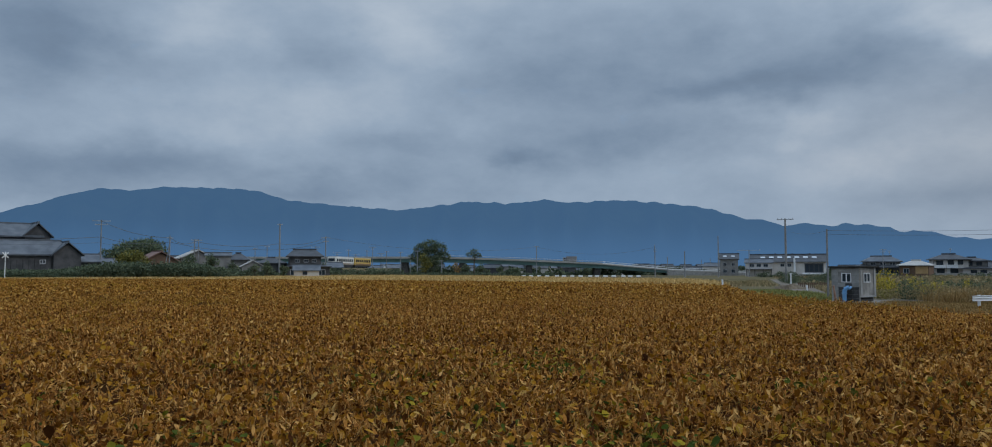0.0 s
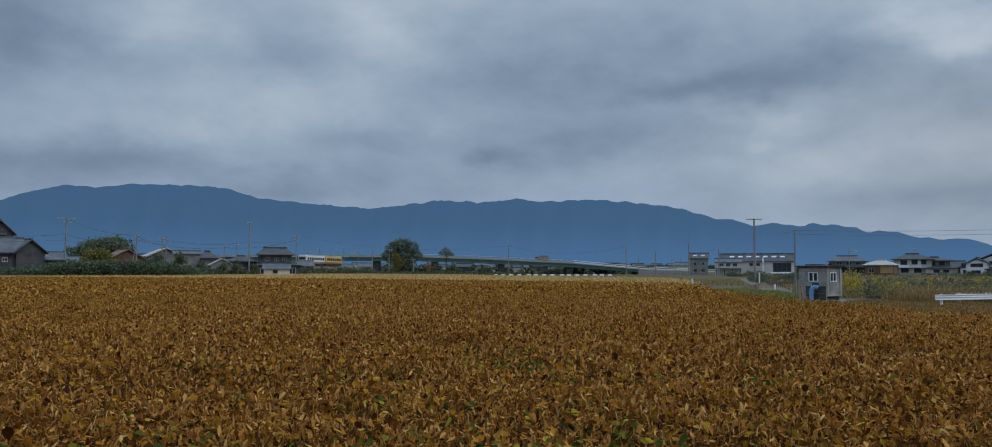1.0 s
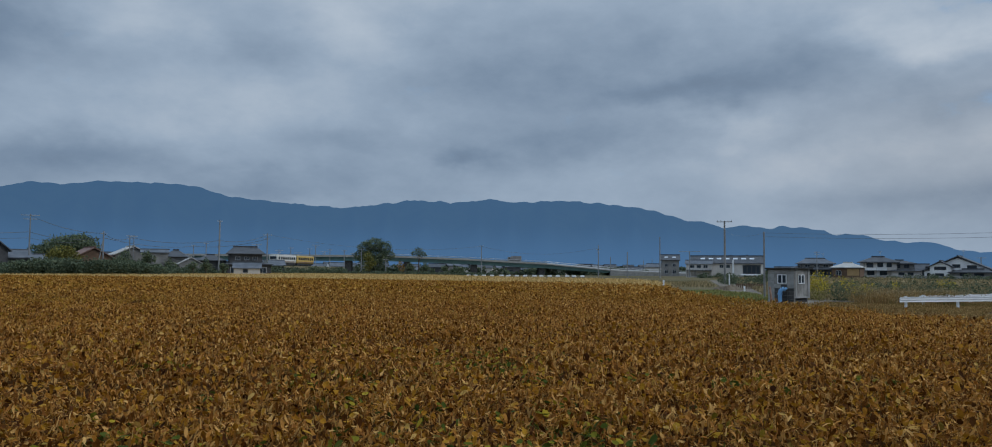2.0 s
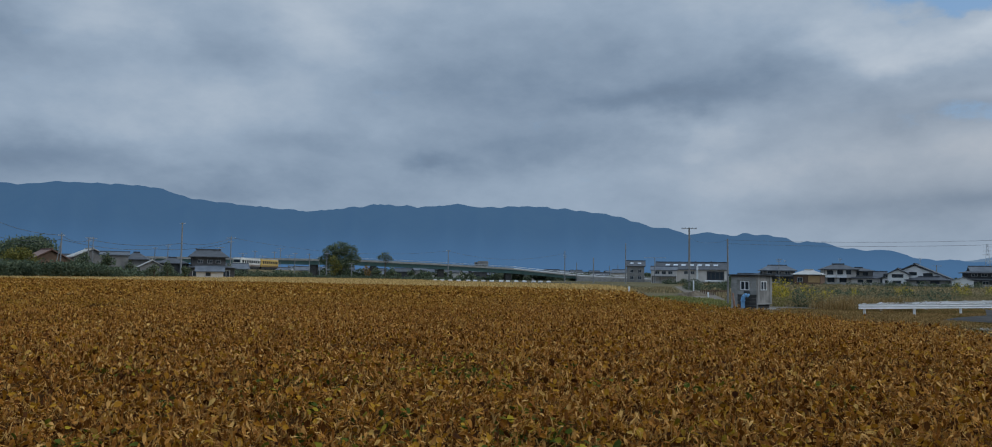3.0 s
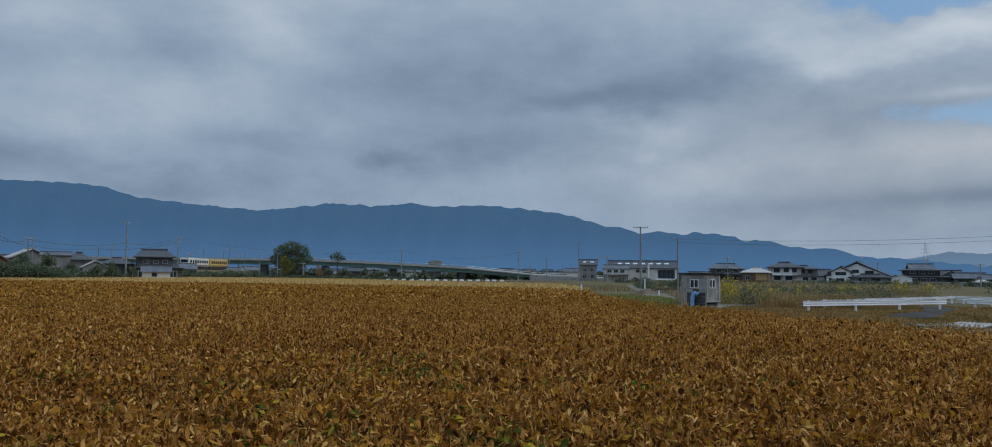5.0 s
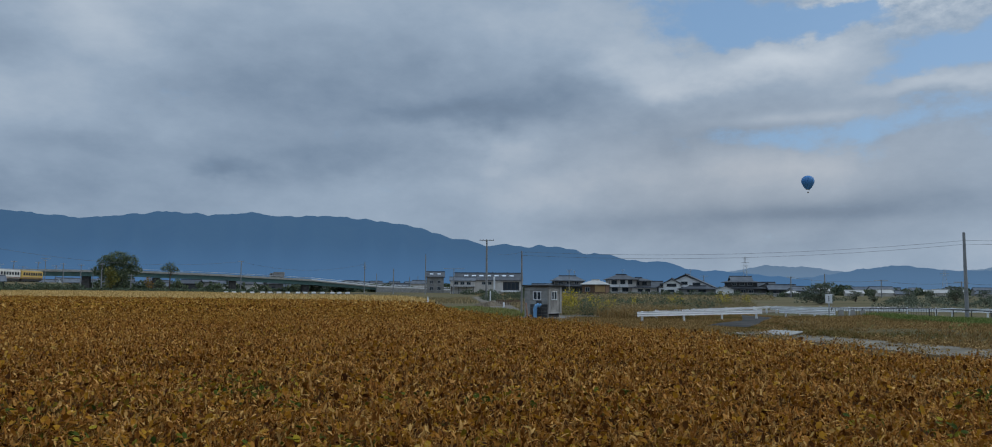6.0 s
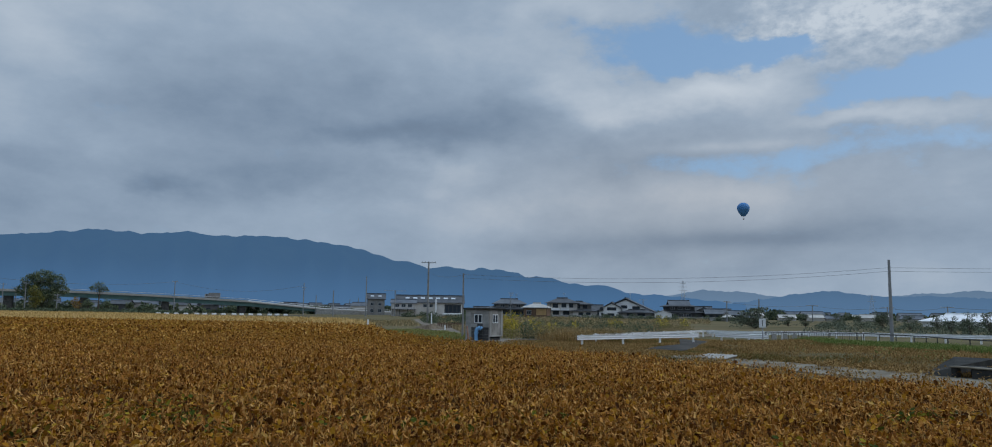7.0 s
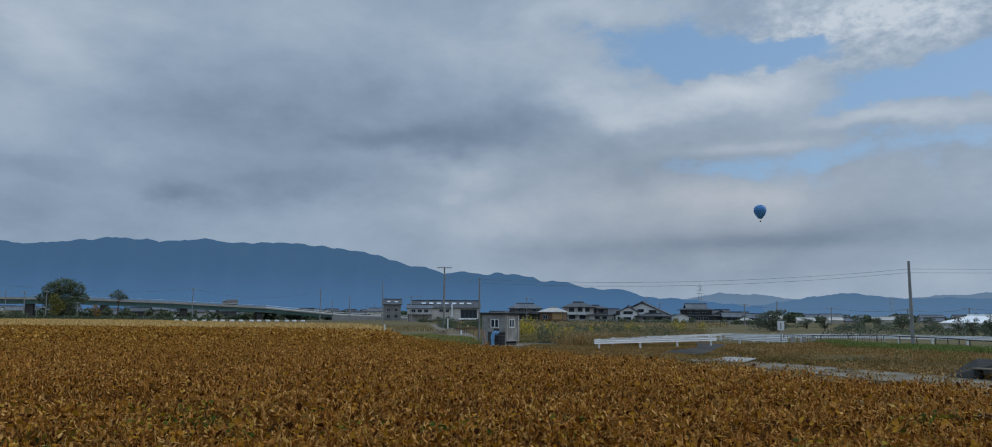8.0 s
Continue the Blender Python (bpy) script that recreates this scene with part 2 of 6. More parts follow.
M_ORANGE = foliage("orange_leaves", [(0.0, (0.18, 0.10, 0.03)), (1.0, (0.40, 0.24, 0.07))])
M_BARK = surface("bark", (0.07, 0.055, 0.04), (0.11, 0.09, 0.07), 2.0, 0.95, 0.8)
M_CONC = surface("weathered_concrete", (0.30, 0.29, 0.27), (0.42, 0.41, 0.385), 0.9, 0.9, 0.5, speck=0.15)
M_BLOCK = surface("concrete_block", (0.24, 0.24, 0.232), (0.36, 0.355, 0.34), 1.4, 0.92, 0.6, speck=0.14, by_object=0.07)
# concrete for hut stains, and for shade painted on piers and under ribs
M_STAIN_SHADE = surface("stain_and_shade_concrete", (0.055, 0.055, 0.055), (0.105, 0.10, 0.095), 1.6, 0.9, 0.5, spec=0.06)
M_WETCONC = surface("dark_wet_concrete", (0.03, 0.031, 0.03), (0.062, 0.06, 0.055), 1.3, 0.9, 0.5, spec=0.05)
M_HUT = surface("stained_hut_concrete", (0.17, 0.165, 0.155), (0.33, 0.32, 0.30), 1.7, 0.93, 0.6, fine=9.0, speck=0.22, spec=0.08)
M_POLE = surface("concrete_pole", (0.20, 0.205, 0.21), (0.28, 0.285, 0.29), 0.8, 0.9, 0.2)
M_WOODPOLE = surface("wooden_pole", (0.19, 0.19, 0.19), (0.27, 0.265, 0.26), 1.0, 0.9, 0.4)
M_ASPHALT = surface("asphalt", (0.055, 0.053, 0.05), (0.09, 0.085, 0.078), 0.4, 0.95, 0.4, spec=0.02)
M_MOUND = surface("heaped_soil", (0.10, 0.075, 0.05), (0.16, 0.125, 0.085), 0.8, 0.95, 0.8)
M_EDGE = surface("dirty_concrete", (0.11, 0.092, 0.066), (0.26, 0.232, 0.185), 0.7, 0.95, 0.6, speck=0.3, spec=0.05)
M_GRAVEL = surface("gravel_track", (0.15, 0.13, 0.105), (0.23, 0.205, 0.17), 0.5, 0.95, 0.6, spec=0.02)
M_WHITE = surface("white_paint", (0.72, 0.73, 0.74), (0.82, 0.83, 0.84), 0.7, 0.5, 0.1, speck=0.08)
M_STEEL = surface("galvanised_steel", (0.34, 0.36, 0.38), (0.46, 0.47, 0.49), 1.2, 0.5, 0.1, metal=0.5)
M_DARKMETAL = surface("dark_metal", (0.03, 0.032, 0.035), (0.055, 0.055, 0.06), 1.0, 0.6, 0.1)
M_BLUE = surface("blue_pipe_paint", (0.16, 0.36, 0.62), (0.24, 0.46, 0.72), 2.0, 0.45, 0.1, speck=0.1)
M_REDWOOD = surface("weathered_stake", (0.28, 0.14, 0.09), (0.40, 0.27, 0.20), 3.0, 0.85, 0.3)
M_TEAL = surface("green_girder_paint", (0.085, 0.16, 0.155), (0.12, 0.205, 0.19), 0.3, 0.6, 0.1)
M_TILE = surface("dark_roof_tile", (0.035, 0.04, 0.047), (0.07, 0.075, 0.085), 0.6, 0.55, 0.4, spec=0.4)
M_TILE_GREY = surface("grey_roof_tile", (0.075, 0.088, 0.105), (0.13, 0.145, 0.165), 0.5, 0.6, 0.4)
M_ROOF_BROWN = surface("brown_metal_roof", (0.16, 0.09, 0.07), (0.23, 0.14, 0.11), 0.4, 0.7, 0.2)
M_ROOF_PALE = surface("pale_metal_roof", (0.36, 0.35, 0.33), (0.50, 0.485, 0.45), 0.4, 0.55, 0.1)
M_PLASTER = surface("cream_plaster", (0.52, 0.485, 0.45), (0.64, 0.60, 0.56), 0.4, 0.9, 0.15, speck=0.08)
M_WHITEWALL = surface("white_plaster", (0.72, 0.72, 0.72), (0.82, 0.82, 0.81), 0.5, 0.9, 0.1, speck=0.07)
M_GREYWALL = surface("grey_siding", (0.18, 0.176, 0.172), (0.27, 0.262, 0.25), 0.5, 0.85, 0.2)
M_WOODWALL = surface("weathered_boards", (0.05, 0.052, 0.056), (0.095, 0.095, 0.098), 0.5, 0.9, 0.5)
M_BROWNWALL = surface("brown_siding", (0.12, 0.075, 0.05), (0.19, 0.12, 0.08), 0.5, 0.85, 0.2)
M_TAN = surface("ochre_blind", (0.38, 0.24, 0.11), (0.48, 0.32, 0.16), 0.5, 0.8, 0.1)
M_GLASS = pane_glass("window_glass")
M_SKYGLASS = surface("skylight_glass", (0.50, 0.56, 0.62), (0.60, 0.66, 0.70), 1.0, 0.12, 0.0, spec=0.6)
M_WIRE = surface("black_cable", (0.10, 0.105, 0.11), (0.14, 0.145, 0.15), 1.0, 0.6, 0.0)
M_TRAIN_W = surface("cream_train_paint", (0.62, 0.60, 0.54), (0.72, 0.70, 0.64), 0.5, 0.45, 0.0, speck=0.06)
M_TRAIN_Y = surface("yellow_train_paint", (0.56, 0.36, 0.09), (0.62, 0.42, 0.12), 0.5, 0.45, 0.0, speck=0.08)
M_BALLOON = surface("blue_balloon_cloth", (0.05, 0.18, 0.42), (0.08, 0.24, 0.50), 0.05, 0.6, 0.0, speck=0.06)
M_WICKER = surface("wicker", (0.14, 0.09, 0.05), (0.2, 0.13, 0.07), 2.0, 0.9, 0.4)
# the second, blue colour is haze painted onto the slopes as glow
M_MOUNT = hazy("far_forest_haze_glow", (0.035, 0.05, 0.03), (0.055, 0.126, 0.245), 0.92)
M_MOUNT_FAR = hazy("farther_forest_haze_glow", (0.05, 0.06, 0.05), (0.115, 0.185, 0.285), 0.90)
M_MOUNT_SIDE = hazy("side_forest_haze_glow", (0.04, 0.055, 0.035), (0.072, 0.140, 0.245), 0.93)


# ---- building helpers ----
def spot(az, d, z=0.0):
    """The place d metres off in the direction az (degrees clockwise from ahead)."""
    return Vector((d * math.sin(radians(az)), d * math.cos(radians(az)), z))


def rise(el, d):
    """The height that stands el degrees above eye level at d metres."""
    return EYE[2] + d * math.tan(radians(el))


def put(name, bm, material, parent=None):
    me = bpy.data.meshes.new(name)
    bm.to_mesh(me)
    bm.free()
    me.materials.append(material)
    ob = new(name, me)
    ob.parent = parent
    return ob


def part(name, bm, material, parent, label=""):
    return tagged(put(name, bm, material, parent), label)


def thing(name, at, turn, label, category, group="", kind=""):
    """An Empty at the thing's base."""
    ob = new(name)
    ob.empty_display_size = 0.2
    ob.matrix_basis = Matrix.LocRotScale(at, Euler((0, 0, radians(turn))), None)
    return tagged(ob, label, category, group, kind)


def box(bm, x0, x1, y0, y1, z0, z1, bevel=0.0, m=None):
    vs = bmesh.ops.create_cube(bm, size=1.0)["verts"]
    for v in vs:
        v.co = Vector((x0 + (v.co.x + 0.5) * (x1 - x0), y0 + (v.co.y + 0.5) * (y1 - y0), z0 + (v.co.z + 0.5) * (z1 - z0)))
    if bevel:
        es = list({e for v in vs for e in v.link_edges})
        vs = list({v for f in bmesh.ops.bevel(bm, geom=es, offset=bevel, segments=1, affect="EDGES")["faces"] for v in f.verts} | {v for v in vs if v.is_valid})
    if m is not None:
        for v in vs:
            v.co = m @ v.co
    return bm


def boxed(*dims, m=None):
    return box(bmesh.new(), *dims, m=m)


def rod(bm, a, b, r1, r2=None, sides=8):
    """A tapered rod from a to b."""
    a, b = Vector(a), Vector(b)
    r2 = r1 if r2 is None else r2
    q = (b - a).to_track_quat("Z", "Y").to_matrix()
    rings = []
    for p, r in ((a, r1), (b, r2)):
        rings.append([bm.verts.new(p + q @ Vector((r * math.cos(i * math.tau / sides), r * math.sin(i * math.tau / sides), 0))) for i in range(sides)])
    for i in range(sides):
        j = (i + 1) % sides
        bm.faces.new((rings[0][i], rings[0][j], rings[1][j], rings[1][i]))
    bm.faces.new(rings[0][::-1])
    bm.faces.new(rings[1])
    return bm


def solid(profile, y0, y1):
    """A profile in x and z, pushed along y."""
    bm = bmesh.new()
    n = len(profile)
    a = [bm.verts.new((x, y0, z)) for x, z in profile]
    b = [bm.verts.new((x, y1, z)) for x, z in profile]
    bm.faces.new(a)
    bm.faces.new(b[::-1])
    for i in range(n):
        j = (i + 1) % n
        bm.faces.new((a[j], a[i], b[i], b[j]))
    bmesh.ops.recalc_face_normals(bm, faces=bm.faces)
    return bm


def raw_mesh(name, verts, faces, material, smooth=False):
    me = bpy.data.meshes.new(name)
    me.from_pydata(np.asarray(verts, dtype=np.float32), [], np.asarray(faces, dtype=np.int32))
    me.materials.append(material)
    if smooth:
        me.polygons.foreach_set("use_smooth", np.ones(len(me.polygons), dtype=bool))
    me.update()
    return new(name, me)


RNG = np.random.default_rng(7)


def leaf_cloud(name, pts, size, material, droop=0.35, width=0.75, steep=0.6, light=False):
    """Many small folded leaves, each with a mid rib and a hanging tip."""
    n = len(pts)
    size = np.broadcast_to(size, n)[:, None]
    ang = RNG.uniform(0, math.tau, n)
    pitch = RNG.normal(0.0, steep, n)
    f = np.stack([np.cos(ang) * np.cos(pitch), np.sin(ang) * np.cos(pitch), np.sin(pitch)], 1)
    s = np.stack([-np.sin(ang), np.cos(ang), np.zeros(n)], 1)
    roll = RNG.normal(0, 0.5, n)[:, None]
    u = np.cross(f, s)
    s = s * np.cos(roll) + u * np.sin(roll)
    u = np.cross(f, s)
    wid = size * width * RNG.uniform(0.55, 1.1, (n, 1)) * 0.5
    fold = size * RNG.uniform(-0.05, 0.22, (n, 1))
    tip = size * droop * RNG.uniform(-0.2, 1.2, (n, 1))
    base = pts - f * size * 0.5
    mid = pts - u * fold
    left, right = pts + s * wid - f * size * 0.06, pts - s * wid - f * size * 0.06
    end = pts + f * size * 0.5 - np.array([0, 0, 1.0]) * tip
    if light:
        verts = np.stack([base, left, right, end], 1).reshape(-1, 3)
        faces = (np.arange(n)[:, None, None] * 4 + np.array([[0, 2, 3], [0, 3, 1]])[None]).reshape(-1, 3)
        return raw_mesh(name, verts, faces, material)
    verts = np.stack([base, left, right, mid, end], 1).reshape(-1, 3)
    tri = np.array([[0, 2, 3], [3, 2, 4], [0, 3, 1], [3, 4, 1]])
    faces = (np.arange(n)[:, None, None] * 5 + tri[None]).reshape(-1, 3)
    return raw_mesh(name, verts, faces, material)


def round_leaves(name, pts, size, material, droop=0.35, width=0.85, steep=0.6):
    """Broad oval leaves of six facets round a sunken mid rib, with a pointed drooping tip."""
    n = len(pts)
    size = np.broadcast_to(size, n)[:, None]
    ang = RNG.uniform(0, math.tau, n)
    pitch = RNG.normal(-0.15, steep, n)
    f = np.stack([np.cos(ang) * np.cos(pitch), np.sin(ang) * np.cos(pitch), np.sin(pitch)], 1)
    s = np.stack([-np.sin(ang), np.cos(ang), np.zeros(n)], 1)
    roll = RNG.normal(0, 0.45, n)[:, None]
    u = np.cross(f, s)
    s = s * np.cos(roll) + u * np.sin(roll)
    u = np.cross(f, s)
    wid = size * width * RNG.uniform(0.6, 1.1, (n, 1)) * 0.5
    cup = size * RNG.uniform(-0.06, 0.20, (n, 1))
    down = np.array([0, 0, 1.0]) * size * droop * RNG.uniform(-0.1, 1.0, (n, 1))
    base, tip, mid = pts - f * size * 0.45, pts + f * size * 0.55 - down, pts - u * cup
    l0, r0 = pts + s * wid * 0.92 - f * size * 0.2, pts - s * wid * 0.92 - f * size * 0.2
    l1, r1 = pts + s * wid * 0.86 + f * size * 0.2 - down * 0.4, pts - s * wid * 0.86 + f * size * 0.2 - down * 0.4
    verts = np.stack([base, r0, r1, tip, l1, l0, mid], 1).reshape(-1, 3)
    tri = np.array([[0, 1, 6], [1, 2, 6], [2, 3, 6], [3, 4, 6], [4, 5, 6], [5, 0, 6]])
    faces = (np.arange(n)[:, None, None] * 7 + tri[None]).reshape(-1, 3)
    return raw_mesh(name, verts, faces, material)


def curls(name, pts, size, material):
    """Dead leaves rolled into narrow bent strips."""
    n = len(pts)
    size = np.broadcast_to(size, n)[:, None]
    ang = RNG.uniform(0, math.tau, n)
    lift = RNG.normal(-0.3, 0.8, n)
    f = np.stack([np.cos(ang) * np.cos(lift), np.sin(ang) * np.cos(lift), np.sin(lift)], 1)
    s = np.stack([-np.sin(ang), np.cos(ang), np.zeros(n)], 1)
    u = np.cross(f, s)
    w = size * RNG.uniform(0.09, 0.20, (n, 1))
    bow = size * RNG.uniform(-0.35, 0.35, (n, 1))
    twist = RNG.normal(0, 0.7, (n, 1))
    rows = []
    for k, taper in ((-0.5, 0.35), (-0.15, 1.0), (0.2, 0.9), (0.5, 0.1)):
        c = pts + f * size * k + u * bow * (0.25 - k * k) * 2
        side = s * np.cos(twist * k * 2) + u * np.sin(twist * k * 2)
        rows += [c + side * w * taper, c - side * w * taper]
    verts = np.stack(rows, 1).reshape(-1, 3)
    quad = np.array([[0, 1, 3, 2], [2, 3, 5, 4], [4, 5, 7, 6]])
    faces = (np.arange(n)[:, None, None] * 8 + quad[None]).reshape(-1, 4)
    return raw_mesh(name, verts, faces, material)


def blade_cloud(name, pts, length, width, material, lean=0.35):
    """Thin curved blades, stems or pods rising from their points."""
    n = len(pts)
    length = np.broadcast_to(length, n)[:, None]
    width = np.broadcast_to(width, n)[:, None]
    ang = RNG.uniform(0, math.tau, n)
    out = np.stack([np.cos(ang), np.sin(ang), np.zeros(n)], 1) * np.abs(RNG.normal(0, lean, (n, 1)))
    side_a = RNG.uniform(0, math.tau, n)
    s = np.stack([np.cos(side_a), np.sin(side_a), np.zeros(n)], 1) * width * 0.5
    up = np.array([0, 0, 1.0])
    p1 = pts + (up * 0.55 + out * 0.4) * length
    p2 = pts + (up * (1.0 - 0.25 * np.linalg.norm(out, axis=1, keepdims=True)) + out * 1.15) * length
    verts = np.stack([pts - s, pts + s, p1 - s * 0.8, p1 + s * 0.8, p2], 1).reshape(-1, 3)
    tri = np.array([[0, 1, 3], [0, 3, 2], [2, 3, 4]])
    faces = (np.arange(n)[:, None, None] * 5 + tri[None]).reshape(-1, 3)
    return raw_mesh(name, verts, faces, material)


def inside(poly, x, y):
    poly = np.asarray(poly)
    res = np.zeros(len(x), dtype=bool)
    for (x0, y0), (x1, y1) in zip(poly, np.roll(poly, -1, 0)):
        cross = ((y0 > y) != (y1 > y)) & (x < (x1 - x0) * (y - y0) / (y1 - y0 + 1e-9) + x0)
        res ^= cross
    return res


def waves(x, y, scale, seed):
    """A cheap smooth field between about -1 and 1."""
    r = np.random.default_rng(seed)
    total = np.zeros_like(x)
    for k in range(6):
        a, ph = r.uniform(0, math.tau), r.uniform(0, math.tau)
        fq = scale * r.uniform(0.6, 1.9)
        total += np.sin((x * math.cos(a) + y * math.sin(a)) * fq + ph)
    return total / 3.0


def sheet(name, poly, z, material, label, category, kind="structure"):
    """A flat, thin slab of ground cover over a polygon."""
    bm = bmesh.new()
    top = bm.faces.new([bm.verts.new((x, y, z)) for x, y in poly])
    if top.normal.z < 0:
        top.normal_flip()
    res = bmesh.ops.extrude_face_region(bm, geom=[top])
    for v in [g for g in res["geom"] if isinstance(g, bmesh.types.BMVert)]:
        v.co.z = -0.25
    bmesh.ops.recalc_face_normals(bm, faces=bm.faces)
    return tagged(put(name, bm, material), label, category, "", kind)


def cable(name, points, sag, r, label="thin dark overhead cable sagging between poles"):
    """One cable hung through points."""
    verts = []
    for a, b in zip(points[:-1], points[1:]):
        a, b = Vector(a), Vector(b)
        for i in range(13):
            k = i / 12
            p = a.lerp(b, k)
            p.z -= 4 * sag * k * (1 - k)
            verts.append(p)
    bm = bmesh.new()
    rings = []
    for i, p in enumerate(verts):
        d = (verts[min(i + 1, len(verts) - 1)] - verts[max(i - 1, 0)]).normalized()
        s = d.cross(Vector((0, 0, 1))).normalized()
        u = s.cross(d)
        rings.append([bm.verts.new(p + s * r), bm.verts.new(p + u * r), bm.verts.new(p - s * r), bm.verts.new(p - u * r)])
    for r0, r1 in zip(rings[:-1], rings[1:]):
        for i in range(4):
            bm.faces.new((r0[i], r0[(i + 1) % 4], r1[(i + 1) % 4], r1[i]))
    return tagged(put(name, bm, M_WIRE), label, "cable", "overhead cables")


# ---- ground and distance ----
bm = bmesh.new()
rings = [0.0, 30, 80, 200, 500, 1200, 2500, 4900]
prev = None
centre = bm.verts.new((0, 0, -0.02))
for r in rings[1:]:
    ring = [bm.verts.new((r * math.cos(i * math.tau / 72), r * math.sin(i * math.tau / 72), -0.02)) for i in range(72)]
    for i in range(72):
        j = (i + 1) % 72
        bm.faces.new((centre, ring[i], ring[j]) if prev is None else (prev[i], ring[i], ring[j], prev[j]))
    prev = ring
tagged(put("ground", bm, M_GROUND), "flat plain of soil and short grass between fields", "ground", "", "structure")


def ridge(name, crest, near, far, material, label, steps, seed):
    """A range of hills: crest heights by direction, spurs and gullies running down to the plain."""
    az = np.array([c[0] for c in crest])
    el = np.array([c[1] for c in crest])
    a = np.linspace(az[0], az[-1], steps)
    e = np.interp(a, az, el)
    rough = 0.06 + 0.05 * waves(a, a * 0, 3.2, seed) + 0.022 * waves(a, a * 0, 11.0, seed + 1) + np.random.default_rng(seed).normal(0, 0.008, steps)
    rows = 14
    verts = []
    for k in range(rows + 1):
        t = k / rows
        for i in range(steps):
            top = far * math.tan(radians(max(0.02, e[i] + rough[i] * t ** 4)))
            spur = 0.5 + 0.5 * math.sin(a[i] * 2.1 + 1.3 * math.sin(a[i] * 0.7 + seed))
            d = near + (far - near) * t
            bulge = t ** (0.75 + 0.9 * spur) if t < 1 else 1.0
            wob = 1.0 + 0.04 * math.sin(a[i] * 5.0 + t * 6 + seed) * math.sin(math.pi * t)
            p = spot(a[i], d, top * bulge * wob - 3 * (1 - t))
            verts.append(p)
    for i in range(steps):
        verts.append(spot(a[i], far + 60, -3))
    faces = []
    for k in range(rows + 1):
        for i in range(steps - 1):
            o = k * steps + i
            faces.append((o, o + 1, o + steps + 1, o + steps))
    ob = raw_mesh(name, [tuple(v) for v in verts], faces, material, smooth=True)
    return tagged(ob, label, "mountains", "", "structure")


CREST = [(-60, 2.2), (-46, 2.0), (-38, 2.6), (-32.3, 3.58), (-30.3, 4.22), (-28.5, 4.9), (-26.6, 5.36), (-25, 5.26), (-22.9, 5.6), (-18.9, 5.66), (-17, 5.55), (-14.9, 4.93),
         (-11.6, 4.64), (-7, 4.34), (-4.3, 4.68), (-2, 5.01), (-0.6, 4.92), (1.4, 4.88), (3.5, 5.14), (5.3, 4.9), (8.8, 5.05), (11.7, 4.82), (14.7, 4.45), (16.4, 3.97), (17.7, 3.54),
         (18.9, 3.5), (20, 3.04), (21.8, 3.22), (22.8, 2.94), (23.9, 3.12), (26, 2.94), (27.1, 2.55), (28.9, 2.5), (30.3, 2.07), (31.6, 1.97), (33.3, 1.92), (34.4, 1.42), (37.4, 1.26), (41, 0.85), (45, 0.5), (50, 0.1)]
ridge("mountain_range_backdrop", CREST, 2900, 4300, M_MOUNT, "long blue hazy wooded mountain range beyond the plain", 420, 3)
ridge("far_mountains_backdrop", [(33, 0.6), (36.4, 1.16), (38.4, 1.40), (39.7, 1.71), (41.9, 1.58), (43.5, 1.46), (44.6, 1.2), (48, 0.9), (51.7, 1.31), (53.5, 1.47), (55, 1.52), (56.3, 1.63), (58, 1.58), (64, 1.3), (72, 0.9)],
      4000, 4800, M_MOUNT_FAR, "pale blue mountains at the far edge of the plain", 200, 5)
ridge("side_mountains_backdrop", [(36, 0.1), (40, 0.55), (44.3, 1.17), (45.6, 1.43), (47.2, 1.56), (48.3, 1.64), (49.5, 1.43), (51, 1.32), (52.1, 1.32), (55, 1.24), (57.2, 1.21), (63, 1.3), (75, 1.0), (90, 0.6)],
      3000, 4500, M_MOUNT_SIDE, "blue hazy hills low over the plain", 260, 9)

# ---- fields ----
SOY = [(-105, 3.0), (13.8, 3.0), (13.8, 22.0), (13.1, 33.0), (15.2, 48.0), (19.4, 66.0), (14.0, 80.0), (1.2, 90.0), (-15.0, 103.0), (-34.0, 111.0), (-56.0, 120.0), (-105.0, 126.0)]
STRAW = [(-112.0, 127.5), (-56.0, 120.6), (-34.0, 111.6), (-15.0, 103.6), (1.2, 90.6), (14.0, 80.6), (19.8, 68.0), (25.0, 84.0), (30.5, 108.0), (33.4, 134.0), (14.8, 168.0), (-4.0, 228.0), (-48.0, 262.0), (-66.0, 190.0), (-75.0, 166.0), (-95.0, 152.0)]
sheet("soy_field_ground", SOY, 0.03, M_SOIL_SHADE, "dark soil under the ripe soybean crop, deepened for shade", "field")
sheet("straw_field_ground", STRAW, 0.035, M_STRAW_BED, "pale stubble soil under the ripe straw", "field")


def strewn(poly, count, r0, r1, a0=-88.0, a1=80.0):
    """Chance points of a polygon within a ring round the field's near corner."""
    r = np.sqrt(RNG.uniform(r0 * r0, r1 * r1, count))
    a = np.radians(RNG.uniform(a0, a1, count))
    x, y = r * np.sin(a), r * np.cos(a)
    k = inside(poly, x, y)
    return x[k], y[k]


def canopy(x, y):
    return 0.59 + 0.075 * waves(x, y, 1.1, 11) + 0.065 * waves(x, y, 4.2, 12) + 0.06 * waves(x, y, 9.5, 13)


def soy_layer(per_m2, r0, r1, lo, hi, depth):
    count = int(per_m2 * math.radians(168) / 2 * (r1 * r1 - r0 * r0))
    x, y = strewn(SOY, count, r0, r1)
    n = len(x)
    z = canopy(x, y) - depth * RNG.power(0.6, n) * RNG.uniform(0, 1, n) + RNG.normal(0, 0.03, n)
    return np.stack([x, y, np.maximum(z, 0.06)], 1), RNG.uniform(lo, hi, n)


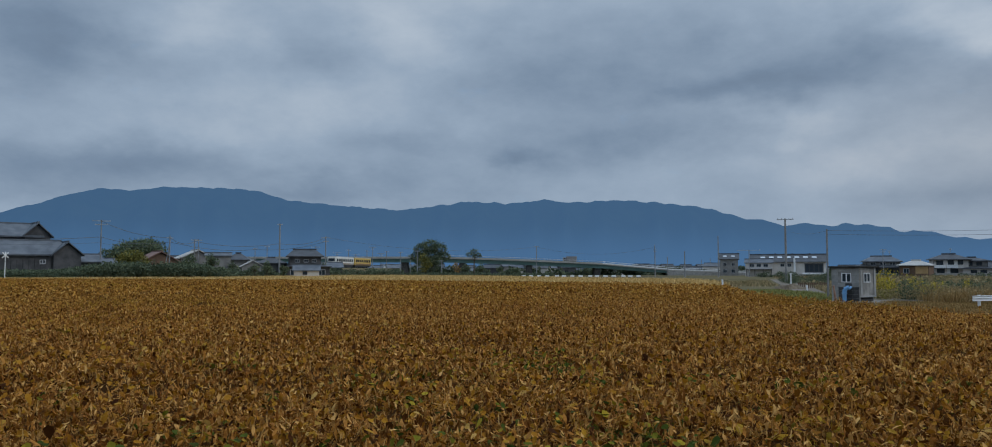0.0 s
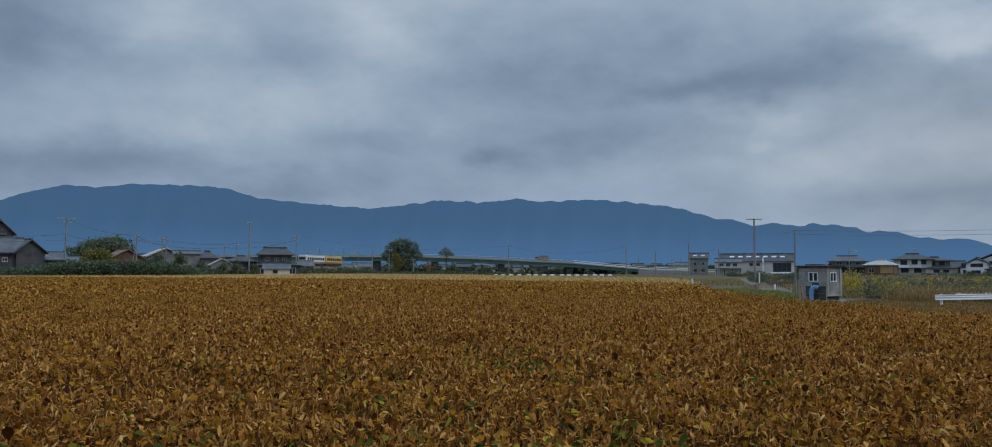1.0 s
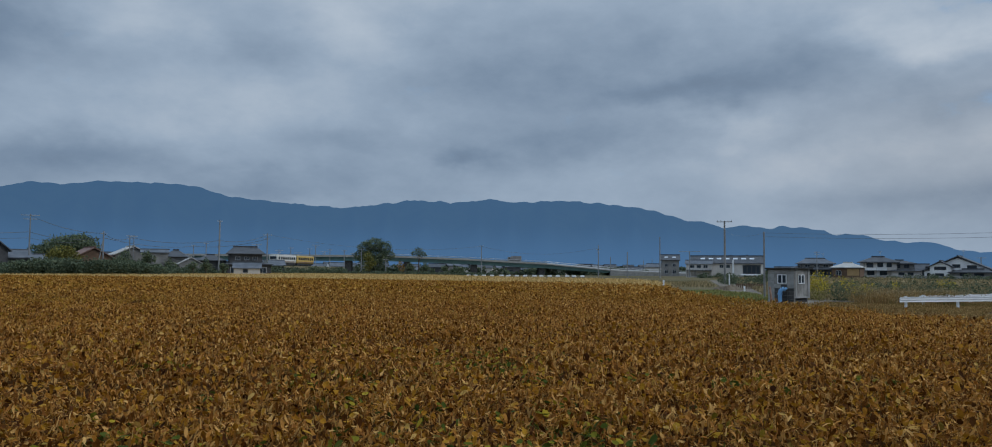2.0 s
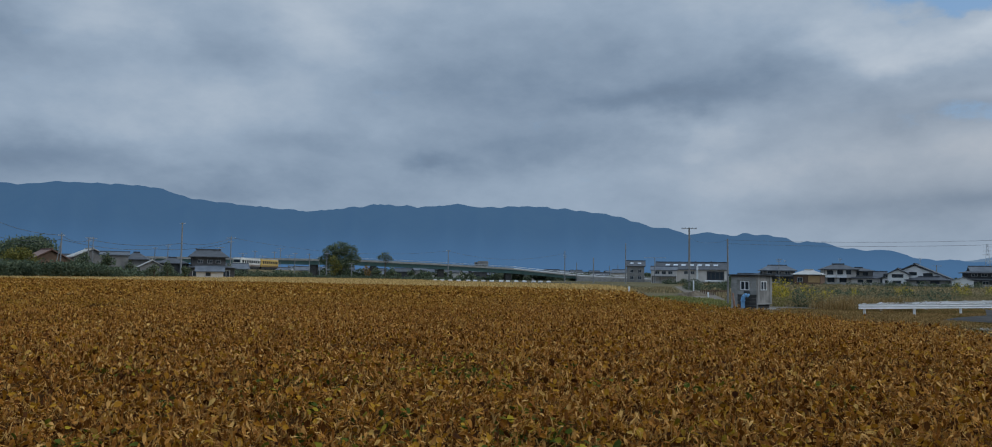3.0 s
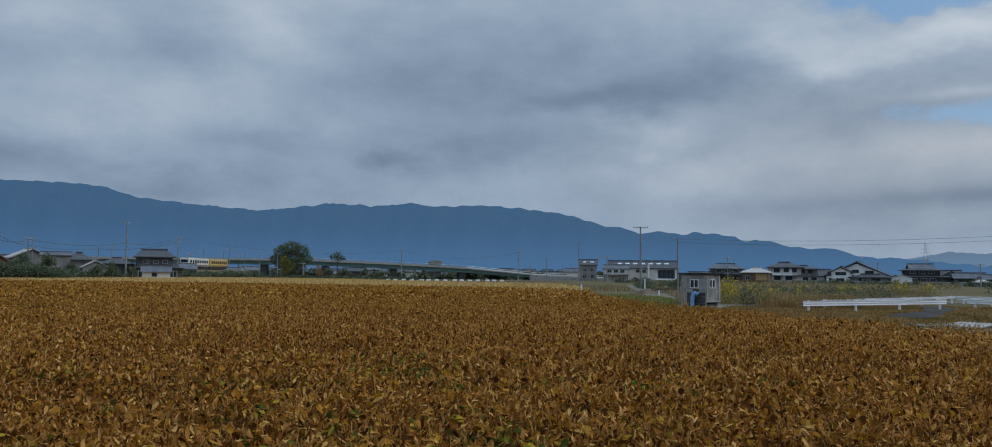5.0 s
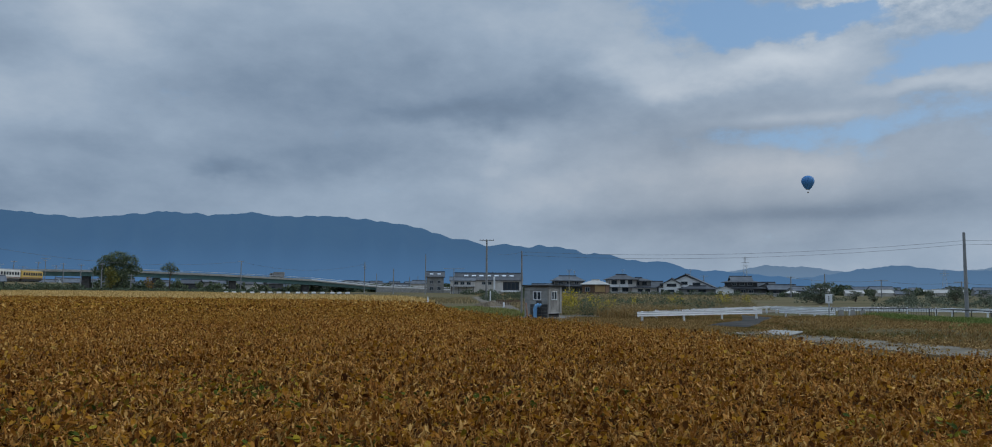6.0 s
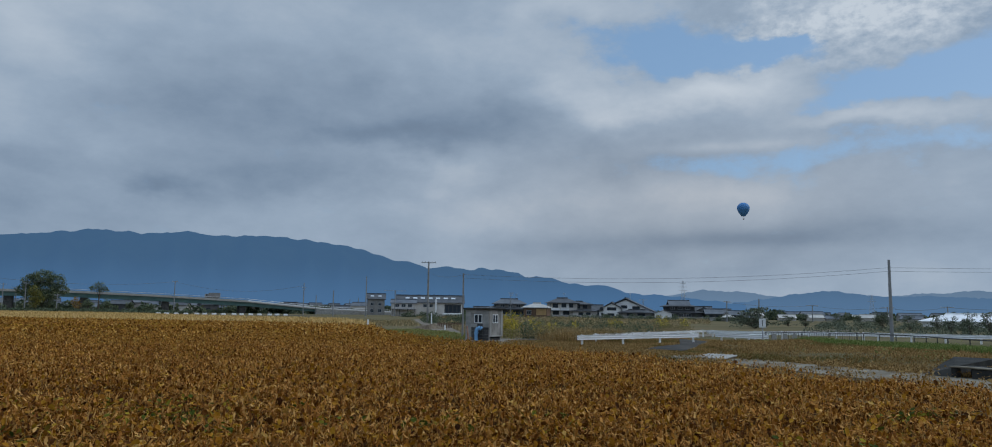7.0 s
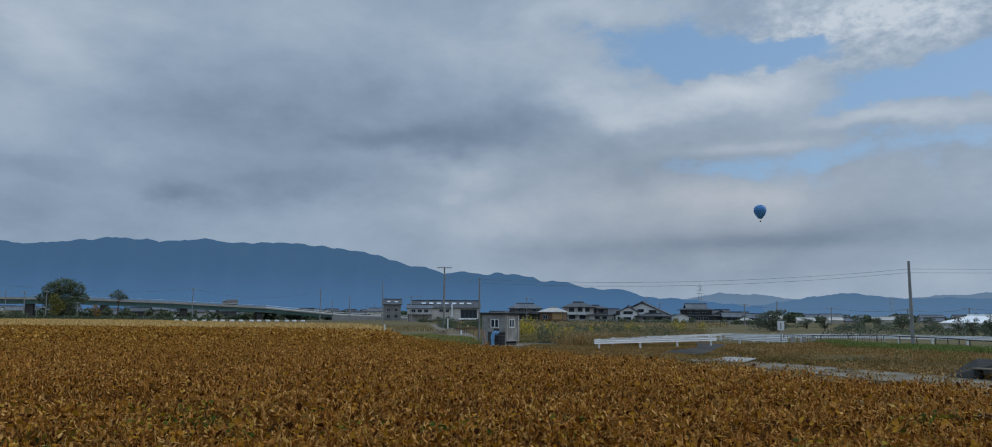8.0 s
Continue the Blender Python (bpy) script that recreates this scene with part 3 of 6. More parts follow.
near = [soy_layer(270, 3.0, 9.0, 0.038, 0.085, 0.44), soy_layer(110, 9.0, 18.0, 0.05, 0.10, 0.34)]
tagged(round_leaves("soybean_leaves", np.concatenate([p for p, s in near]), np.concatenate([s for p, s in near]), M_SOY, 0.5, 0.85, 0.6),
       "broad withered brown and yellow soybean leaves over the field", "soybean crop", "", "stuff")
rolled = [soy_layer(520, 3.0, 9.0, 0.035, 0.10, 0.34), soy_layer(330, 9.0, 18.0, 0.045, 0.11, 0.26), soy_layer(150, 18.0, 30.0, 0.06, 0.12, 0.2)]
tagged(curls("curled_soybean_leaves", np.concatenate([p for p, s in rolled]), np.concatenate([s for p, s in rolled]), M_CURL), "dead brown soybean leaves curled into narrow strips", "soybean crop", "", "stuff")
mid_pts, mid_size = soy_layer(120, 18.0, 42.0, 0.06, 0.115, 0.26)
tagged(leaf_cloud("soybean_leaves", mid_pts, mid_size, M_SOY_FAR, 0.5, 0.7, 0.8, True), "withered brown soybean leaves in the middle of the field", "soybean crop", "", "stuff")
far_pts, far_size = soy_layer(24, 42.0, 165.0, 0.10, 0.22, 0.16)
tagged(leaf_cloud("soybean_leaves", far_pts, far_size, M_SOY_FAR, 0.45, 0.8, 0.7, True), "withered brown soybean leaves towards the far side of the field", "soybean crop", "", "stuff")
pods = [soy_layer(300, 3.0, 9.0, 0.03, 0.11, 0.26), soy_layer(110, 9.0, 20.0, 0.04, 0.13, 0.18), soy_layer(34, 20.0, 42.0, 0.05, 0.12, 0.12)]
pod_pts = np.concatenate([p for p, s in pods])
tagged(blade_cloud("soybean_stems", pod_pts - np.array([0, 0, 0.04]), np.concatenate([s for p, s in pods]), RNG.uniform(0.006, 0.016, len(pod_pts)), M_PODS, 0.9),
       "dry tan soybean stems and pods among the leaves", "soybean crop", "", "stuff")
# plants that are still green, in loose groups
plants = []
for g, d in zip(RNG.uniform(-0.62, 1.0, 40), 4.9 + 7.0 * RNG.power(0.7, 40)):
    for q in range(RNG.integers(2, 6)):
        plants.append((d * math.sin(g) + RNG.normal(0, 0.45), d * math.cos(g) + RNG.normal(0, 0.3)))
green_at = np.concatenate([np.stack([RNG.normal(x, 0.13, 22), RNG.normal(y, 0.13, 22), RNG.uniform(0.36, 0.68, 22)], 1) for x, y in plants if y > 3.5])
tagged(round_leaves("green_soybean_leaves", green_at, RNG.uniform(0.045, 0.085, len(green_at)), M_GREENSOY, 0.35, 0.95, 0.5), "broad leaves of a few soybean plants still green and yellow", "soybean crop", "", "stuff")
# an added rough sheet, coloured dark for the shade in the leaf gaps
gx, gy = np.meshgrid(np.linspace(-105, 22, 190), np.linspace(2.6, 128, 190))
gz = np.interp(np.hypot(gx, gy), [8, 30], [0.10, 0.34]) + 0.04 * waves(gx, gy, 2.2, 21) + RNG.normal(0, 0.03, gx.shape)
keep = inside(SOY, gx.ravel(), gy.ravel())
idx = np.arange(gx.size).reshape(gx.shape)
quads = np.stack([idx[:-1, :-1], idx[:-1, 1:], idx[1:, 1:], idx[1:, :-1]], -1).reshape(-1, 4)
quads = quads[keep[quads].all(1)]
tagged(raw_mesh("soybean_gap_shade_bed", np.stack([gx.ravel(), gy.ravel(), gz.ravel()], 1), quads, M_SOIL_SHADE, True), "added dark sheet standing for the shade between the soybean leaves", "soybean crop", "", "stuff")

count = 90000
sx, sy = RNG.uniform(-125, 60, count), RNG.uniform(66, 268, count)
k = inside(STRAW, sx, sy)
sx, sy = sx[k], sy[k]
tagged(blade_cloud("ripe_straw", np.stack([sx, sy, np.full(len(sx), 0.03)], 1), RNG.uniform(0.55, 0.75, len(sx)), RNG.uniform(0.10, 0.26, len(sx)), M_STRAW, 0.25),
       "pale golden ripe grain standing beyond the soybeans", "grain crop", "", "stuff")


# ---- roads, banks and channel ----
ROAD = [(22.5, 46.2), (24.5, 48.4), (30.0, 47.6), (38.0, 50.5), (60.0, 61.0), (90.0, 76.0), (90.0, 80.0), (58.0, 64.0), (37.0, 53.0), (30.0, 50.4), (25.0, 52.4), (27.0, 63.0), (34.0, 84.0), (62.0, 168.0), (59.0, 170.0), (31.5, 86.0), (25.2, 66.0), (23.4, 57.0), (22.4, 51.0)]
sheet("road", ROAD, 0.02, M_GRAVEL, "narrow pale farm road past the pump hut", "road")
LANE = [(24.0, 33.6), (25.8, 32.4), (28.0, 34.4), (36.6, 43.2), (38.0, 48.5), (35.4, 45.0), (31.2, 39.6), (27.6, 37.0)]
sheet("road", LANE, 0.024, M_ASPHALT, "worn grey asphalt lane beside the channel", "road")
sheet("pavement", [(18.8, 8.0), (23.5, 8.0), (24.0, 28.6), (21.6, 28.6)], 0.03, M_EDGE, "bleached concrete edge of the channel", "channel edge")

# long grassy bank beyond the channel
nx, ny = 60, 60
bx, by = np.meshgrid(np.linspace(0, 1, nx), np.linspace(0, 1, ny))
X = 23.6 + bx * 26.0
Y = 6.0 + by * 36.0
cut = np.clip((X - 23.6) / 5.0, 0, 1)
Z = 0.02 + 0.30 * cut * cut * (3 - 2 * cut) * np.clip((46 - X) / 8, 0.2, 1) + 0.04 * waves(X, Y, 0.9, 31)
idx = np.arange(nx * ny).reshape(ny, nx)
quads = np.stack([idx[:-1, :-1], idx[:-1, 1:], idx[1:, 1:], idx[1:, :-1]], -1).reshape(-1, 4)
bank_poly = [(23.8, 6), (36, 6), (40, 25), (42.5, 31), (43.3, 36.5), (38.6, 37.6), (33.5, 37.2), (28.0, 32.6), (23.9, 27.0)]
quads = quads[inside(bank_poly, X.ravel(), Y.ravel())[quads].all(1)]
tagged(raw_mesh("bank_ground", np.stack([X.ravel(), Y.ravel(), Z.ravel()], 1), quads, M_GROUND, True), "low earth bank beyond the channel", "bank", "", "structure")


def bank_height(x, y):
    c = np.clip((x - 23.6) / 5.0, 0, 1)
    return 0.02 + 0.30 * c * c * (3 - 2 * c) * np.clip((46 - x) / 8, 0.2, 1) + 0.04 * waves(x, y, 0.9, 31)


def grass(name, poly, count, h0, h1, w0, w1, material, label, ground=None, lean=0.5, clear=None):
    p = np.asarray(poly)
    x, y = RNG.uniform(p[:, 0].min(), p[:, 0].max(), count), RNG.uniform(p[:, 1].min(), p[:, 1].max(), count)
    k = inside(poly, x, y)
    if clear:
        k &= ~inside(clear, x, y)
    x, y = x[k], y[k]
    z = ground(x, y) if ground else np.zeros(len(x))
    clump = 0.75 + 0.35 * waves(x, y, 0.8, 41)
    return tagged(blade_cloud(name, np.stack([x, y, z - 0.02], 1), RNG.uniform(h0, h1, len(x)) * clump, RNG.uniform(w0, w1, len(x)), material, lean), label, "grass", "", "stuff")


grass("dry_grass", bank_poly, 120000, 0.08, 0.24, 0.025, 0.06, M_DRYGRASS, "dry tawny grass on the channel bank", bank_height)
grass("green_grass", [(31.5, 20), (39, 19), (42, 31), (43.2, 36.4), (38.0, 37), (34.0, 31)], 60000, 0.16, 0.40, 0.02, 0.05, M_GRASS, "green grass along the top of the bank", bank_height)
grass("green_grass", [(14.5, 50), (20.2, 46.5), (22.6, 51), (25.0, 65), (24.5, 72), (20.5, 69), (16.5, 53)], 26000, 0.15, 0.4, 0.03, 0.07, M_VERGE, "short green grass verge beside the hut")
grass("dry_grass", [(14.5, 50), (20.2, 46.5), (22.6, 51), (25.0, 65), (24.5, 72), (20.5, 69), (16.5, 53)], 4000, 0.15, 0.38, 0.03, 0.07, M_DRYGRASS, "dry blades among the green verge beside the hut")
grass("dry_grass", [(13.9, 4), (17.5, 4), (18.5, 29), (21.5, 33), (28, 39), (30, 41), (24.5, 39.5), (22.5, 44), (18.5, 46), (13.0, 33)], 45000, 0.08, 0.26, 0.02, 0.05, M_DRYGRASS, "thin dry grass on the field margin", None, 0.5, LANE)
SCRUB_POLY = [(23.6, 50.6), (27, 47.0), (29.5, 45.2), (36, 50.0), (47, 57.5), (72, 90), (58, 100), (33, 82), (26, 62)]
grass("dry_grass", [(19.5, 30.0), (24.2, 28.7), (33.6, 37.2), (38.6, 37.6), (43.0, 36.8), (43.0, 41.5), (38.2, 48.8), (34.0, 47.0), (28.0, 47.2), (22.0, 45.4)], 85000, 0.05, 0.2, 0.025, 0.06, M_DRYGRASS, "brown dry grass round the lane and under the guard rails", None, 0.5, LANE)
fluff_x, fluff_y = RNG.uniform(23, 72, 70000), RNG.uniform(45, 100, 70000)
k = inside(SCRUB_POLY, fluff_x, fluff_y)
fluff_x, fluff_y = fluff_x[k], fluff_y[k]
fluff = np.stack([fluff_x, fluff_y, (0.36 + 0.24 * waves(fluff_x, fluff_y, 0.5, 51)).clip(0.12, 0.8) * RNG.uniform(0.5, 1.15, len(fluff_x))], 1)
tagged(leaf_cloud("weed_seed_heads", fluff, RNG.uniform(0.06, 0.16, len(fluff)), M_WEEDS, 0.5, 0.5, 0.9, True), "feathery tan seed heads of tall weeds", "weeds", "", "stuff")
grass("tall_weeds", SCRUB_POLY, 60000, 0.2, 0.75, 0.025, 0.06, M_WEEDS, "tall tan and green weeds on waste ground", None, 0.45)
back_x, back_y = RNG.uniform(36, 190, 52000), RNG.uniform(78, 235, 52000)
k = inside([(44, 84), (62, 92), (100, 118), (190, 226), (100, 232)], back_x, back_y) | inside([(36, 86), (50, 88), (104, 232), (70, 200)], back_x, back_y)
back_x, back_y = back_x[k], back_y[k]
tagged(leaf_cloud("rough_grass", np.stack([back_x, back_y, RNG.uniform(0.05, 0.75, len(back_x)) * (0.7 + 0.4 * waves(back_x, back_y, 0.1, 61))], 1).clip(-500, 500), RNG.uniform(0.2, 0.5, len(back_x)), M_WEEDS, 0.4, 0.6, 0.8, True),
       "rough tan grass on the fallow ground before the houses", "grass", "", "stuff")
grass("tall_weeds", [(22, 88), (33, 92), (48, 140), (40, 150)], 9000, 0.2, 0.5, 0.05, 0.10, M_WEEDS, "weeds along the farm road", None, 0.4)


def heaps(centres, per, spread, lo, hi):
    """Points in bushy heaps; each centre is x, y, radius, height."""
    out, size = [], []
    for x, y, r, h in centres:
        n = int(per * r * r * h ** 0.5)
        d = RNG.normal(0, 1, (n, 3))
        d /= np.linalg.norm(d, axis=1, keepdims=True)
        rad = RNG.uniform(0.55, 1.0, (n, 1)) ** 0.6
        lump = 1.0 + 0.22 * np.sin(d[:, :1] * 5 + x) * np.sin(d[:, 1:2] * 6 + y)
        q = d * rad * lump * np.array([r, r, h * 0.55])
        q[:, 2] = np.abs(q[:, 2] + h * 0.42)
        out.append(q + np.array([x, y, 0.0]) + RNG.normal(0, spread, (n, 3)) * np.array([1, 1, 0.5]))
        size.append(RNG.uniform(lo, hi, n))
    pts = np.concatenate(out)
    pts[:, 2] = np.maximum(pts[:, 2], 0.03)
    return pts, np.concatenate(size)


def bush_row(name, centres, per, lo, hi, material, label, category="bushes", kind="stuff", light=True):
    pts, size = heaps(centres, per, 0.06, lo, hi)
    return tagged(leaf_cloud(name, pts, size, material, 0.3, 0.8, 0.8, light), label, category, "", kind)


R2 = random.Random(4)
tufts = [(R2.uniform(27, 38), R2.uniform(14, 34), R2.uniform(0.25, 0.6), R2.uniform(0.25, 0.5)) for i in range(26)]
tufts = [(x, y, r, h + 0.28) for x, y, r, h in tufts if inside(bank_poly, np.array([x]), np.array([y]))[0]]
bush_row("bank_weeds", tufts, 600, 0.04, 0.10, M_VERGE, "green weed tufts among the dry grass of the bank", "weeds")
edge = [(R2.uniform(23.3, 24.3), R2.uniform(9, 28.5), R2.uniform(0.15, 0.4), R2.uniform(0.12, 0.34)) for i in range(130)]
edge += [(R2.uniform(18.6, 20.6), R2.uniform(9, 29), R2.uniform(0.15, 0.4), R2.uniform(0.15, 0.45)) for i in range(110)]
edge += [(R2.uniform(20.4, 23.4), R2.uniform(10, 28), R2.uniform(0.08, 0.25), R2.uniform(0.05, 0.2)) for i in range(70)]
bush_row("channel_weeds", edge, 900, 0.04, 0.11, M_DRYGRASS, "tufts of brown weeds along the concrete channel edge", "weeds")
gold = []
for az0, az1, d0, d1, n, h in ((25.6, 26.5, 54, 58, 10, 1.7), (26.4, 28.4, 57, 64, 7, 1.45), (28.4, 29.4, 56, 62, 5, 1.35), (30.6, 31.0, 66, 72, 2, 1.2), (33.2, 34.4, 76, 84, 7, 1.3), (36.2, 37.3, 84, 92, 6, 1.5), (38.0, 38.6, 84, 92, 4, 1.5)):
    for i in range(n):
        p = spot(R2.uniform(az0, az1), R2.uniform(d0, d1))
        gold.append((p.x, p.y, R2.uniform(0.35, 0.7), h * R2.uniform(0.7, 1.12)))
bush_row("goldenrod", [(x, y, r * 0.95, h * 0.85) for x, y, r, h in gold], 330, 0.05, 0.12, M_AUTUMN, "leafy green goldenrod stems on waste ground")
heads = np.concatenate([np.stack([RNG.normal(x, r * 0.35, 44), RNG.normal(y, r * 0.35, 44), h * RNG.uniform(0.45, 1.08, 44)], 1) for x, y, r, h in gold])
tagged(leaf_cloud("goldenrod_flowers", heads, RNG.uniform(0.07, 0.18, len(heads)), M_GOLDENROD, 0.5, 0.6, 0.9), "yellow goldenrod flower heads on tall stems", "wildflowers", "", "stuff")
reeds = [spot(R2.uniform(28.6, 34.0), R2.uniform(50, 64)) for i in range(80)]
reed_pts = np.concatenate([np.stack([RNG.normal(p.x, 0.35, 60), RNG.normal(p.y, 0.35, 60), np.zeros(60)], 1) for p in reeds])
tagged(blade_cloud("tall_reeds", reed_pts, RNG.uniform(0.3, 0.95, len(reed_pts)), RNG.uniform(0.015, 0.035, len(reed_pts)), M_DRYGRASS, 0.6), "clumps of tall feathery tan reeds on waste ground", "weeds", "", "stuff")
mounds = []
for i in range(60):
    p = spot(R2.uniform(26.8, 35.0), R2.uniform(51, 66))
    mounds.append((p.x, p.y, R2.uniform(0.5, 1.1), R2.uniform(0.55, 1.25)))
bush_row("weed_mounds", mounds, 330, 0.04, 0.11, M_WEEDS, "uneven mounds of feathery tan and green weeds", "weeds")
shrubs = []
for i in range(9):
    p = spot(R2.uniform(26.6, 28.6), R2.uniform(55, 62))
    shrubs.append((p.x, p.y, R2.uniform(0.25, 0.6), R2.uniform(0.7, 1.5)))
for i in range(34):
    p = spot(R2.uniform(28.0, 36.5), R2.uniform(60, 92))
    shrubs.append((p.x, p.y, R2.uniform(0.35, 0.9), R2.uniform(0.6, 1.45)))
for i in range(26):
    p = spot(R2.uniform(19.5, 24), R2.uniform(110, 140))
    shrubs.append((p.x, p.y, R2.uniform(0.8, 1.6), R2.uniform(0.9, 1.7)))
bush_row("waste_ground_shrubs", shrubs, 420, 0.08, 0.18, M_SCRUB, "dark green shrubs among the weeds")

# gardens before the houses
garden = []
for i in range(130):
    p = spot(R2.uniform(18.5, 43.0), R2.uniform(236, 252))
    garden.append((p.x, p.y, R2.uniform(0.5, 1.5), R2.uniform(0.6, 2.0)))
bush_row("garden_shrubs", garden, 130, 0.16, 0.4, M_SCRUB, "dark clipped shrubs in gardens before the houses")
# scrub before the houses beyond the field
hedge = []
for i in range(150):
    az = -32.5 + 13.5 * i / 150 + R2.uniform(-0.2, 0.2)
    d = R2.uniform(185, 196)
    top = np.interp(az, [-32.5, -29, -26, -22, -19], [0.15, 0.15, 0.75, 0.65, 0.40])
    p = spot(az, d)
    hedge.append((p.x, p.y, R2.uniform(1.4, 2.6), max(0.8, rise(top, d) * R2.uniform(0.75, 1.0))))
for i in range(170):
    az = -20 + 24 * i / 170 + R2.uniform(-0.2, 0.2)
    d = np.interp(az, [-20, -12, 4], [190, 250, 276]) + R2.uniform(-4, 8)
    p = spot(az, d)
    hedge.append((p.x, p.y, R2.uniform(1.0, 2.4), R2.uniform(0.9, 3.0) if az < -7 else R2.uniform(0.5, 1.5)))
bush_row("scrub_hedge", hedge, 55, 0.24, 0.6, M_HEDGE, "dense dark green scrub along the far edge of the fields", "hedge")


# ---- trees ----
def tree(at, height, lobes, leaf, leaf_mat, label, trunk_r=0.3, per=120):
    """A tapered trunk with limbs into a crown of leafy lobes: x, y, z, radius, height radius."""
    t = thing("tree", at, 0, label, "tree")
    bm = bmesh.new()
    fork = min(l[2] for l in lobes) * 0.75
    rod(bm, (0, 0, -0.2), (0.1, 0, fork), trunk_r, trunk_r * 0.72, 9)
    for x, y, z, r, h in lobes:
        rod(bm, (0.1, 0, fork - 0.2), (x * 0.7, y * 0.7, z), trunk_r * 0.5, trunk_r * 0.12, 6)
        for j in range(3):
            a = R2.uniform(0, math.tau)
            rod(bm, (x * 0.6, y * 0.6, z - h * 0.2), (x + r * 0.7 * math.cos(a), y + r * 0.7 * math.sin(a), z + h * R2.uniform(-0.1, 0.7)), trunk_r * 0.16, trunk_r * 0.05, 5)
    part("trunk", bm, M_BARK, t)
    out, size = [], []
    for x, y, z, r, h in lobes:
        n = int(1.3 * per * r * h)
        d = RNG.normal(0, 1, (n, 3))
        d /= np.linalg.norm(d, axis=1, keepdims=True)
        rad = RNG.uniform(0.25, 1.0, (n, 1)) ** 0.4
        lump = 1.0 + 0.25 * np.sin(d[:, :1] * 6 + x * 3) * np.sin(d[:, 1:2] * 7 + z) + RNG.normal(0, 0.06, (n, 1))
        out.append(d * rad * lump * np.array([r, r, h]) + np.array([x, y, z]))
        size.append(RNG.uniform(0.6, 1.3, n) * leaf)
    crown = leaf_cloud("crown", np.concatenate(out), np.concatenate(size), leaf_mat, 0.3, 0.8, 0.8)
    crown.parent = t
    return t


def lobes_for(width, base, top, n, seed, squat=0.5):
    r = random.Random(seed)
    out = []
    for i in range(n):
        a = r.uniform(0, math.tau)
        k = r.uniform(0.15, 0.62)
        z = base + (top - base) * r.uniform(0.3, 0.72)
        rad = width * r.uniform(0.2, 0.3)
        out.append((math.cos(a) * width * 0.5 * k * 1.15, math.sin(a) * width * 0.5 * k, z, rad, min(rad * squat * 1.5, (top - z) * 1.0, z - base * 0.8)))
    out.append((0, 0, top - (top - base) * 0.3, width * 0.28, (top - base) * 0.3))
    return out


def young_lobes(width, top, n, seed):
    """Many small tufts in a ragged, upright crown."""
    r = random.Random(seed)
    out = []
    for i in range(n):
        k = r.uniform(0.12, 0.95)
        reach = width * 0.5 * (1.0 - 0.65 * k) * r.uniform(0.2, 1.1)
        a = r.uniform(0, math.tau)
        out.append((math.cos(a) * reach, math.sin(a) * reach, top * k, width * r.uniform(0.09, 0.17), top * r.uniform(0.06, 0.12)))
    return out


D = 292.0
tree(spot(-4.8, D), 13.8, [(-5.2, 0, 6.9, 2.4, 1.8), (-3.2, 0, 9.5, 3.0, 2.6), (0.2, 0, 11.0, 3.6, 2.5), (3.4, 0, 9.8, 3.0, 2.6), (5.6, 0, 7.2, 2.4, 1.7), (0, 2, 7.4, 4.6, 3.0), (-2.2, -1.5, 5.4, 3.0, 2.4), (2.6, -1.5, 5.6, 3.0, 2.4), (0.4, 0, 3.6, 3.2, 2.6)],
     0.5, M_CROWN, "tall broad dark evergreen tree beside the elevated road", 0.55, 120)
tree(spot(-5.1, D - 7), 8.0, [(-0.8, 0, 6.6, 1.6, 2.0), (0.5, 0, 4.6, 1.9, 2.2), (-0.6, 0, 3.0, 1.7, 1.8)], 0.5, M_AUTUMN, "yellowing young tree before the tall evergreen", 0.2, 60)
tree(spot(-1.6, D), 9.8, [(-1.6, 0, 8.0, 1.3, 1.0), (0.0, 0, 8.9, 1.7, 1.2), (1.5, 0, 7.9, 1.2, 0.9), (2.4, 0, 7.2, 0.7, 0.6), (0.3, 0, 7.2, 1.2, 0.7)], 0.45, M_CROWN, "slim tree with a small high rounded crown", 0.28, 90)
tree(spot(-2.9, D - 6), 5.2, [(0, 0, 3.6, 1.3, 1.4), (0.6, 0, 2.3, 1.3, 1.1)], 0.4, M_ORANGE, "small tree with orange autumn leaves", 0.12, 80)
for az, w, h in ((-2.2, 5.0, 4.6), (-1.1, 4.2, 4.8), (0.2, 4.6, 3.6), (1.4, 4.0, 3.0)):
    tree(spot(az, D + 4), h, lobes_for(w, 0.8, h, 5, int(az * 10) + 50), 0.45, M_CROWN, "low dark bushy tree under the elevated road", 0.15, 70)
tree(spot(-23.9, 240), 9.8, lobes_for(14, 2.0, 11.0, 14, 3), 0.6, M_CROWN, "dark rounded tree behind the farm houses", 0.4, 60)
tree(spot(-25.7, 232), 7.0, lobes_for(8.0, 1.5, 8.6, 9, 5), 0.6, M_CROWN, "dark green tree behind the farm houses", 0.3, 60)
tree(spot(-24.9, 204), 6.0, lobes_for(8.5, 1.6, 6.9, 8, 8), 0.5, M_AUTUMN, "yellow-green spreading tree before a brown roof", 0.25, 60)
tree(spot(-21.2, 200), 5.0, lobes_for(4.8, 0.8, 5.9, 6, 12), 0.45, M_CROWN, "dark green garden tree beside a shed", 0.2, 90)
tree(spot(-19.9, 202), 5.2, lobes_for(4.2, 0.8, 6.2, 6, 14), 0.45, M_CROWN, "dark green garden tree beside a shed", 0.2, 90)
